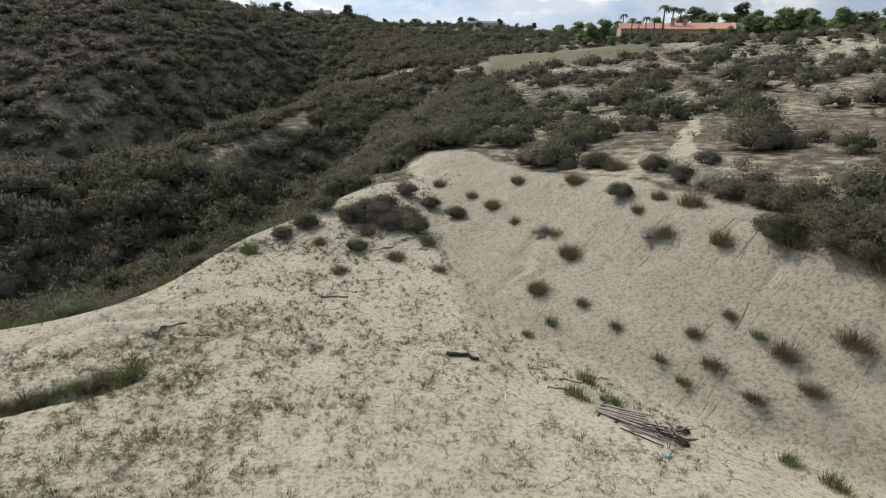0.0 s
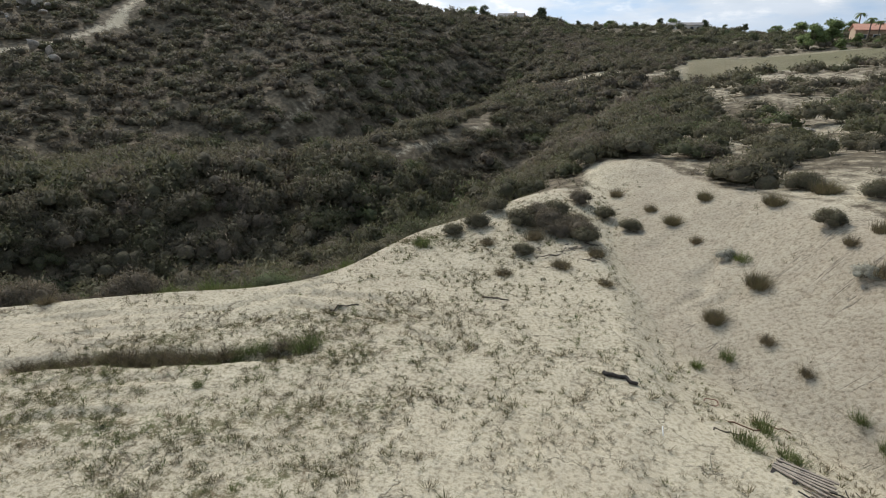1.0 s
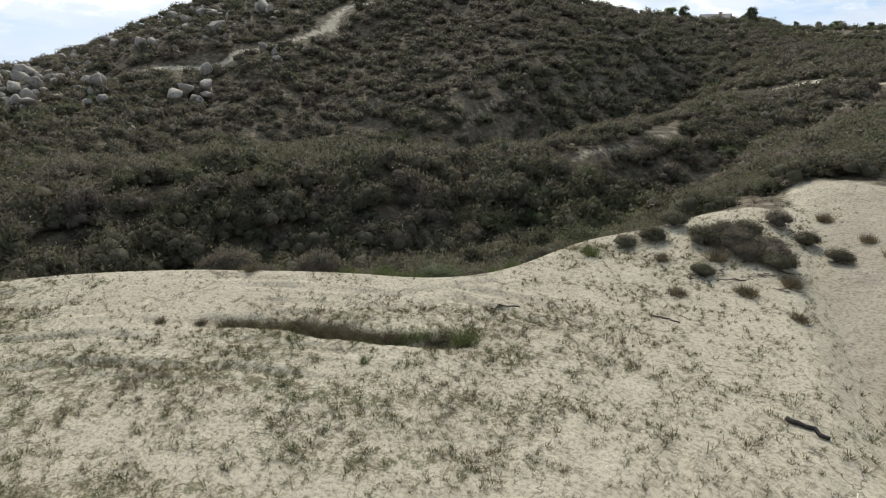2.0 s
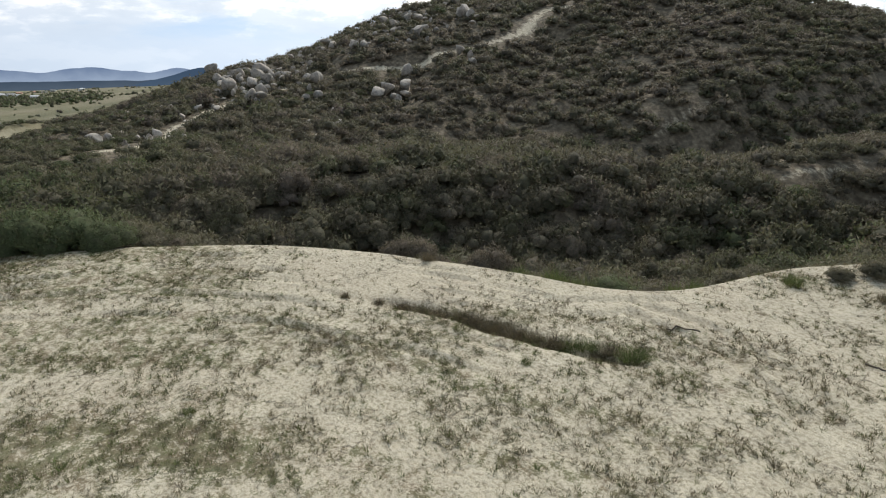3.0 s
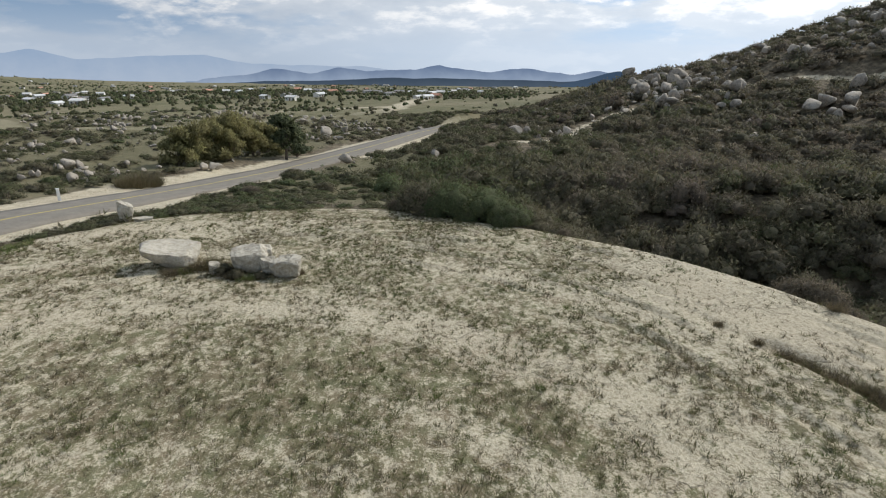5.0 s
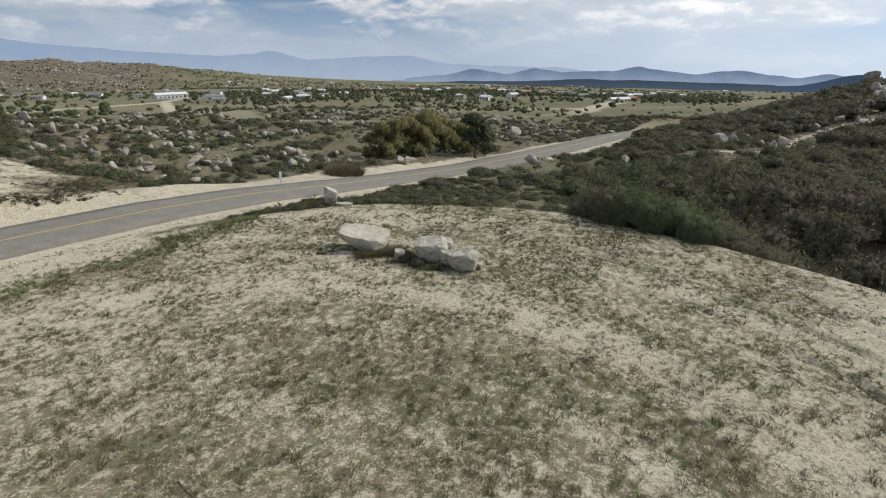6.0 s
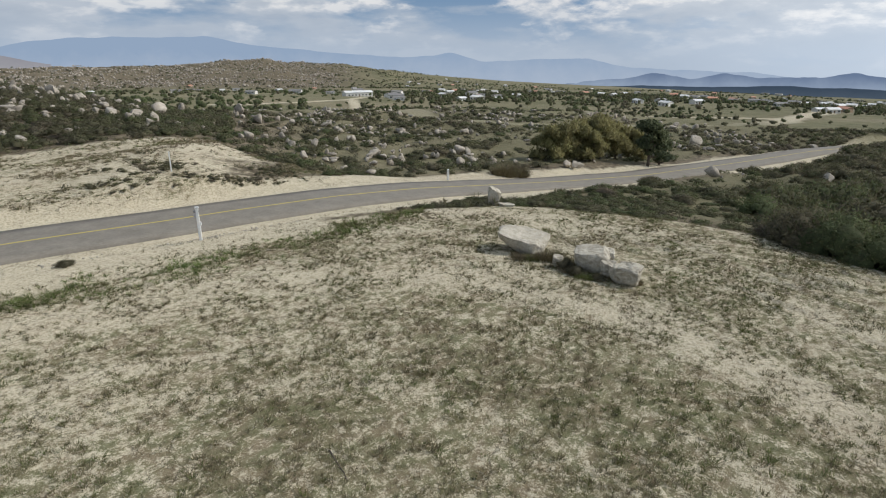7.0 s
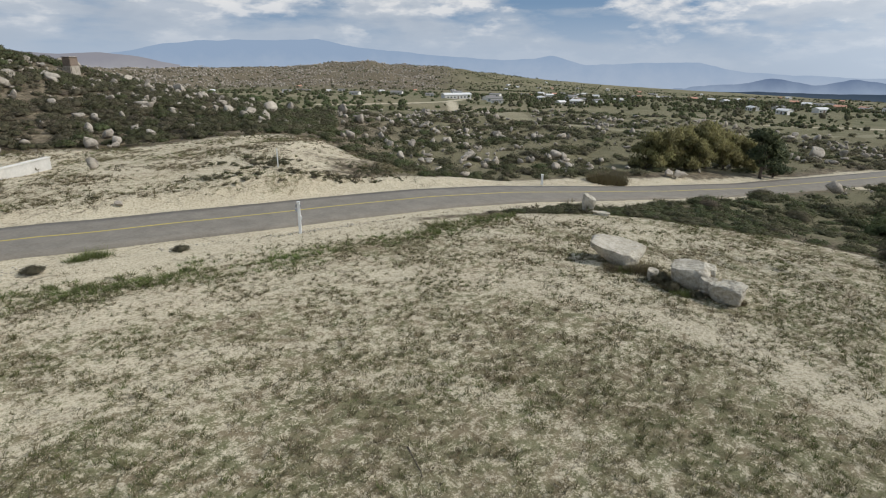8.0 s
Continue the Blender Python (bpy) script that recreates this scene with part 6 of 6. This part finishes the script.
for k in range(8):
    az, r = -22.0 - 0.25 * k, 11.7 + 0.16 * (k % 4)
    branch("burnt_stick", az + 1.6, r + 0.15, az - 3.0 - 0.4 * (k % 3), r - 0.1 + 0.14 * (k % 5), 0.018 + 0.004 * (k % 3), M_GREY_WOOD if k % 3 else M_CHAR, "half-burnt stick in a heap of rubbish", "stick", 0.05, 0.05 * (k % 4), "sticks in the heap")


for k in range(16):
    az, r, lean = -24.6 - 0.16 * k + rng.uniform(-0.6, 0.6), 12.35 + rng.uniform(-0.35, 0.4), rng.uniform(-2.4, 2.4)
    branch("burnt_stick", az, r, az + lean, r + rng.uniform(-0.5, 0.5), 0.016 + 0.004 * (k % 3), M_CHAR if k % 4 else M_GREY_WOOD, "half-burnt stick in a heap of rubbish", "stick", 0.12, 0.04 + 0.05 * (k % 5), "sticks in the heap")


def lump(name, az, r, size, seed, mat, label, category):
    w, f = boulder_shape(BALL3, seed, 0.6, 0.8)
    w = w * size * (1 + 0.25 * np.array([[noise.noise(Vector(p) * 4)] for p in w]))
    w[:, 2] *= 0.6
    w[:, 2] -= w[:, 2].min() + 0.03
    pile = Pile()
    pile.add(w, f)
    x, y, z = ground_at(az, r)
    return thing(name, pile.mesh(name, mat), label, category, at=(x, y, z))


lump("burnt_tyre_scrap", -26.6, 12.9, 0.3, 71, M_CHAR, "charred black lump of melted rubbish", "rubbish")
lump("burnt_bag", -26.6, 12.1, 0.24, 72, M_CHAR, "crumpled black plastic bag", "rubbish")
lump("stained_cloth", -25.6, 12.2, 0.26, 73, M_RUST, "rust-brown crumpled cloth in the heap", "cloth").scale.z = 0.35
lump("plastic_net", -25.6, 11.3, 0.15, 74, M_NET, "pale green tangled plastic net", "net")
lump("plastic_net", -25.4, 10.9, 0.1, 75, M_NET, "pale green tangled plastic net", "net")
lump("white_scrap", -24.6, 12.3, 0.07, 76, M_WHITE_PAINT, "small white plastic scrap", "rubbish")
lump("white_scrap", -26.4, 12.2, 0.05, 77, M_WHITE_PAINT, "small white plastic scrap", "rubbish")


def hoop():
    x, y, z = ground_at(-11.3, 14.8)
    pts = [(0.17 * math.cos(t), 0.17 * math.sin(t), 0.015 * math.sin(3 * t)) for t in np.linspace(0, 6.2832, 25)]
    thing("rusty_hoop", tube_mesh("rusty_hoop", pts, [0.013] * 25, M_RUST), "rusty wire hoop lying in sand", "hoop", at=(x, y, z + 0.03))


hoop()

# ---- trees ----


def tree_forms(height, crown, leaves, lobes, tone, bare, mat=None, tall=1.0, core=0.6):
    """Meshes for a tree: a tapered trunk with its limbs, and a crown of leaf sprays in uneven lobes."""
    trunk_top = height * (bare + 0.25)
    bend = rng.normal(0, 0.05 * height, 2)
    trunk = [(bend[0] * t * t, bend[1] * t * t, trunk_top * t) for t in np.linspace(0, 1, 6)]
    wood = [tube_mesh("trunk", trunk, [height * 0.035 * (1 - 0.6 * t) for t in np.linspace(0, 1, 6)], M_BARK)]
    pile = Pile()
    for _ in range(lobes):
        a, e = rng.uniform(0, 6.28), rng.uniform(0.0, 1.0)
        rad = crown * rng.uniform(0.32, 0.52)
        reach = crown * rng.uniform(0.15, 0.72) * (1.1 - 0.5 * e)
        c = np.array([math.cos(a) * reach, math.sin(a) * reach, height * (bare + (1 - bare) * (0.18 + 0.68 * e))])
        start = np.array(trunk[rng.integers(2, 6)])
        mid = (start + c) / 2 + [0, 0, -0.05 * height]
        wood.append(tube_mesh("limb", [start, mid, c], [height * 0.014, height * 0.01, height * 0.004], M_BARK, 5))
        v, f, t, nor = shrub_shape(int(leaves * 1.7) // lobes, 0.19, 4, 1.1, core * 0.85, wide=0.28, up=0.1)
        pile.add((v - [0, 0, 0.5]) * [rad * 1.2, rad * 1.2, rad * 1.25 * tall] + c, f, np.clip(t + tone + rng.normal(0, 0.1), 0, 1), nor)
    return wood, pile.mesh("crown", mat or M_LEAF)


def tree(forms, az, r, scale, label, name="tree", group="", turn=None, sink=0.05):
    x, y, z = ground_at(az, r)
    ob = thing(name, None, label, "tree", group, at=(x, y, z - sink), turn=(az * 31) % 360 if turn is None else turn, scale=scale)
    wood, crown = forms
    part("trunk", wood[0], None, ob)
    for limb in wood[1:]:
        part("limb", limb, None, ob)
    part("crown", crown, None, ob)
    return ob


EUCALYPT = tree_forms(4.6, 1.8, 4800, 15, 0.25, 0.08)
WILLOW = [tree_forms(3.8, 2.1, 3200, 11, 0.5, -0.06, M_WILLOW, tall=1.2) for _ in range(2)]
ROUND = [tree_forms(5.5, 2.9, 2200, 15, 0.95, -0.08, core=0.8) for _ in range(3)]
DARK = [tree_forms(6.0, 2.6, 1500, 14, 0.3, -0.1, tall=1.15, core=0.8) for _ in range(2)]
tree(EUCALYPT, 106.4, 77, 1.4, "dark eucalyptus tree standing by the road", "eucalyptus")
tree(DARK[0], 105.4, 80, 0.76, "thin dark tree behind the eucalyptus", "tree")
for k, (az, r, s) in enumerate([(115.9, 70, 1.1), (114.6, 72, 1.3), (113.2, 74, 1.25), (112.0, 78, 1.4), (110.8, 78, 1.5), (109.4, 80, 1.35), (111.4, 74, 1.0), (108.2, 82, 1.2), (107.4, 84, 1.0)]):
    tree(WILLOW[k % 2], az, r, s, "yellow-olive willow in a thicket beyond the road", "willow", "willows beyond the road")
for k, (az, r, s) in enumerate([(-13.2, 152, 1.35), (-14.6, 156, 1.3), (-26.3, 150, 1.2), (-27.4, 150, 1.15), (-28.8, 146, 1.35), (-29.8, 148, 1.2), (-23.0, 190, 1.5), (-24.6, 195, 1.3), (-19.0, 200, 1.4), (-17.2, 200, 1.3),
                                (-21.2, 200, 1.45), (-32.8, 130, 1.15), (-34.2, 132, 1.0), (-35.8, 128, 0.9), (-38.0, 128, 1.1), (-31.0, 160, 1.1), (-15.8, 190, 1.1), (-26.8, 185, 1.3), (-30.6, 172, 1.2), (-16.4, 152, 0.6), (-18.4, 150, 0.45), (-21.4, 150, 0.5), (-23.6, 152, 0.6), (-25.0, 150, 0.7), (-20.0, 150, 0.45), (-15.4, 146, 0.5), (-22.4, 148, 0.4), (-24.4, 147, 0.5), (-17.6, 147, 0.4)]):
    tree(ROUND[k % 3], az, r, s * 0.82, "rounded bright green tree by the hilltop house", "tree", "trees round the house")
for k, (az, r, s) in enumerate([(15.0, 203, 0.75), (13.9, 205, 0.7), (8.7, 226, 0.75), (2.6, 262, 0.6), (0.4, 262, 0.5), (-1.6, 270, 0.7), (-2.6, 272, 0.85), (-5.2, 262, 0.65), (-8.4, 262, 0.6), (-10.6, 262, 0.7), (-6.8, 258, 0.5),
                                (5.4, 250, 0.5), (6.6, 240, 0.45), (17.4, 195, 0.45), (19.0, 186, 0.45), (-12.2, 230, 0.9), (-22.2, 205, 1.2), (-25.6, 200, 1.2), (20.8, 180, 0.4), (3.8, 255, 0.5)]):
    tree(DARK[k % 2] if k % 3 else ROUND[k % 3], az, r, s * 1.35, "dark tree on the hill's skyline", "tree", "trees on the skyline", sink=0.9)


def palm_forms(height, fronds=15, reach=1.5):
    trunk = tube_mesh("trunk", [(0.1 * math.sin(2 * t), 0, height * t) for t in np.linspace(0, 1, 6)], [0.19 - 0.06 * t for t in np.linspace(0, 1, 6)], M_BARK)
    out = []
    for k in range(fronds):
        a, up = 6.2832 * k / fronds + rng.uniform(-0.2, 0.2), rng.uniform(0.1, 0.9)
        d, s = np.array([math.cos(a), math.sin(a), 0]), np.array([-math.sin(a), math.cos(a), 0])
        v, f = [], []
        for i, t in enumerate(np.linspace(0, 1, 6)):
            c = np.array([0.1 * math.sin(2), 0, height]) + d * reach * t + [0, 0, reach * (up * t - 1.1 * t * t)]
            w = 0.24 * math.sin(math.pi * min(1, 0.15 + 0.85 * t)) + 0.02
            v += [c - s * w - [0, 0, 0.1 * w], c + [0, 0, 0.06], c + s * w - [0, 0, 0.1 * w]]
            if i:
                b = 3 * i
                for q in ((b - 3, b - 2, b + 1, b), (b - 2, b - 1, b + 2, b + 1)):
                    f += [[q[0], q[1], q[2]], [q[0], q[2], q[3]]]
        pile = Pile()
        pile.add(np.array(v), np.array(f), 0.7 + 0.15 * rng.normal())
        out.append(pile.mesh("frond", M_LEAF))
    return trunk, out


PALM = palm_forms(6.0)
for az, r, s in [(-19.6, 158, 1.25), (-17.0, 158, 0.8), (-18.2, 158, 0.85), (-18.9, 158, 0.8), (-20.3, 185, 1.15), (-21.9, 186, 1.15), (-20.9, 186, 1.1), (-17.6, 160, 0.7), (-16.2, 186, 1.0)]:
    x, y, z = ground_at(az, r)
    ob = thing("palm_tree", None, "tall palm with drooping fronds beside the house", "palm", "palms round the house", at=(x, y, z - 0.05), turn=(az * 50) % 360, scale=s)
    part("trunk", PALM[0], None, ob)
    for fr in PALM[1]:
        part("frond", fr, None, ob)

# ---- houses ----
M_STUCCO = mottled("tan_stucco", (0.42, 0.31, 0.215), (0.56, 0.42, 0.30), 0.8, 0.9, 0.2, 0.01)
M_WHITEWASH = mottled("whitewash", (0.62, 0.60, 0.56), (0.80, 0.78, 0.74), 0.6, 0.85, 0.15, 0.01)
M_TILE = mottled("clay_tiles", (0.42, 0.20, 0.13), (0.60, 0.34, 0.25), 1.6, 0.85, 0.5, 0.04)
M_GREY_ROOF = mottled("grey_roof", (0.16, 0.155, 0.15), (0.30, 0.285, 0.27), 1.2, 0.85, 0.3, 0.02)
M_PALE_ROOF = mottled("pale_roof", (0.55, 0.54, 0.52), (0.74, 0.73, 0.71), 1.0, 0.6, 0.2, 0.02)
M_GLASS, _nt, _b = material("window_glass")
_b.inputs["Base Color"].default_value, _b.inputs["Roughness"].default_value = (0.03, 0.04, 0.05, 1), 0.08
M_DOOR = mottled("door_wood", (0.10, 0.065, 0.04), (0.18, 0.12, 0.075), 4, 0.7, 0.2, 0.005)


def gable_bm(w, d, h, rise, over=0.4, thick=0.18):
    """A pitched roof of two slabs, ridge along x."""
    bm = bmesh.new()
    hw, hd = w / 2 + over, d / 2 + over
    drop = rise * over / (d / 2)
    top = [(-hw, -hd, h - drop), (hw, -hd, h - drop), (hw, 0, h + rise), (-hw, 0, h + rise), (hw, hd, h - drop), (-hw, hd, h - drop)]
    a = [bm.verts.new((x, y, z + thick)) for x, y, z in top]
    b = [bm.verts.new((x, y, z)) for x, y, z in top]
    for f in ((0, 1, 2, 3), (3, 2, 4, 5)):
        bm.faces.new([a[k] for k in f])
        bm.faces.new([b[k] for k in reversed(f)])
    for k, m in ((0, 1), (1, 2), (2, 4), (4, 5), (5, 3), (3, 0)):
        bm.faces.new([a[m], a[k], b[k], b[m]])
    bmesh.ops.recalc_face_normals(bm, faces=bm.faces[:])
    return bm


def walls_bm(w, d, h, rise):
    bm = bmesh.new()
    p = [(-w / 2, -d / 2), (w / 2, -d / 2), (w / 2, d / 2), (-w / 2, d / 2)]
    lo, hi = [bm.verts.new((x, y, -1.0)) for x, y in p], [bm.verts.new((x, y, h)) for x, y in p]
    r0, r1 = bm.verts.new((-w / 2, 0, h + rise)), bm.verts.new((w / 2, 0, h + rise))
    bm.faces.new([lo[0], lo[1], hi[1], hi[0]])
    bm.faces.new([lo[2], lo[3], hi[3], hi[2]])
    bm.faces.new([lo[1], lo[2], hi[2], r1, hi[1]])
    bm.faces.new([lo[3], lo[0], hi[0], r0, hi[3]])
    bm.faces.new(lo[::-1])
    bm.faces.new([hi[0], hi[1], r1, r0])
    bm.faces.new([hi[2], hi[3], r0, r1])
    bmesh.ops.recalc_face_normals(bm, faces=bm.faces[:])
    return bm


def house(name, label, w, d, h, rise, wall, roof, windows, group="", chimneys=(), door=0.0):
    """A house at the origin, its front towards -y."""
    ob = thing(name, None, label, "house", group)
    part("wall", walls_bm(w, d, h, rise), wall, ob)
    part("roof", gable_bm(w, d, h, rise), roof, ob)
    for x in windows:
        win = part("window", box_bm(x - 0.75, -d / 2 - 0.06, 0.9, x + 0.75, -d / 2 - 0.003, 2.1), M_WHITE_PAINT, ob)
        part("pane", box_bm(x - 0.66, -d / 2 - 0.075, 0.99, x + 0.66, -d / 2 - 0.062, 2.01), M_GLASS, win, "dark window glass")
    part("door", box_bm(door - 0.5, -d / 2 - 0.07, -0.3, door + 0.5, -d / 2 - 0.004, 2.1), M_DOOR, ob, "dark wooden door")
    for x, top in chimneys:
        chim = part("chimney", box_bm(x - 0.55, -d / 4 - 0.5, h * 0.5, x + 0.55, -d / 4 + 0.5, h + rise + top, 0.03), wall, ob)
        part("chimney_cap", box_bm(x - 0.65, -d / 4 - 0.6, h + rise + top + 0.003, x + 0.65, -d / 4 + 0.6, h + rise + top + 0.2, 0.02), roof, chim)
    return ob


def set_house(ob, az, r, turn=0.0, scale=1.0, lift=0.0):
    x, y, z = ground_at(az, r)
    m = pose(x, y, z + lift, 0, 0, az + turn)
    ob.matrix_basis = m @ Matrix.Diagonal((scale, scale, scale, 1))
    return m


villa = house("villa", "long tan stucco villa with a pink clay tile roof", 17, 10, 3.1, 1.5, M_STUCCO, M_TILE, (-6.6, -4.2, -1.6, 1.2, 3.8, 6.4), chimneys=((-7.2, 1.2), (-4.0, 1.0)), door=2.5)
set_house(villa, -22.6, 164, 0, 0.88, -0.7)
wing = house("villa_wing", "tan stucco wing of the villa behind palms", 13, 9, 3.2, 1.4, M_STUCCO, M_TILE, (-4.6, -1.8, 1.4, 4.4), chimneys=(), door=-3.2)
set_house(wing, -17.8, 168, 10, 0.85, -0.5)
ridge_house = house("ridge_house", "low pale house on the skyline ridge", 13, 8, 2.7, 0.9, M_WHITEWASH, M_GREY_ROOF, (-5, -2.6, 2.6, 5), chimneys=((-2.5, 0.6),), door=0)
set_house(ridge_house, -3.6, 262, 8, 0.95, -0.9)
upper_house = house("hill_house", "grey gabled house half hidden on the hilltop", 11, 8, 2.4, 1.9, M_STUCCO, M_GREY_ROOF, (-3.6, 3.6), chimneys=((2.2, 0.5),), door=0)
set_house(upper_house, 11.4, 232, -12, 0.85, -0.9)
shed = house("white_shed", "long white farm building on the plain", 24, 10, 3.5, 1.2, M_WHITEWASH, M_PALE_ROOF, (-9, -6, -3, 3, 6, 9), door=0)
set_house(shed, 134.2, 460, 20, 0.9)

FARM = [house("farm_house", "small pale house among trees in the valley", 9, 7, 2.8, 1.2, M_WHITEWASH, M_PALE_ROOF, (-3, 3), "houses in the valley"),
        house("farm_house", "small tan house with a clay roof in the valley", 10, 7, 2.8, 1.4, M_STUCCO, M_TILE, (-3, 3), "houses in the valley"),
        house("farm_house", "small white house with a grey roof in the valley", 12, 7, 2.9, 1.1, M_WHITEWASH, M_GREY_ROOF, (-4, -2, 3), "houses in the valley")]
g = np.random.default_rng(77)
spots = [(g.uniform(90, 131), math.exp(g.uniform(math.log(360), math.log(1500)))) for _ in range(104)] + [(g.uniform(84, 93), g.uniform(500, 1300)) for _ in range(16)] + [(g.uniform(134, 164), g.uniform(480, 900)) for _ in range(16)]
for k, (az, r) in enumerate(spots):
    s = g.uniform(0.55, 0.85)
    if k < 3:
        set_house(FARM[k], az, r, g.uniform(-60, 60), s)
    else:
        x, y, z = ground_at(az, r)
        ob = copy_thing(FARM[(0, 0, 0, 2, 2, 1)[g.integers(6)]], pose(x, y, z, 0, 0, az + g.uniform(-60, 60)))
        ob.scale = (s, s, s)
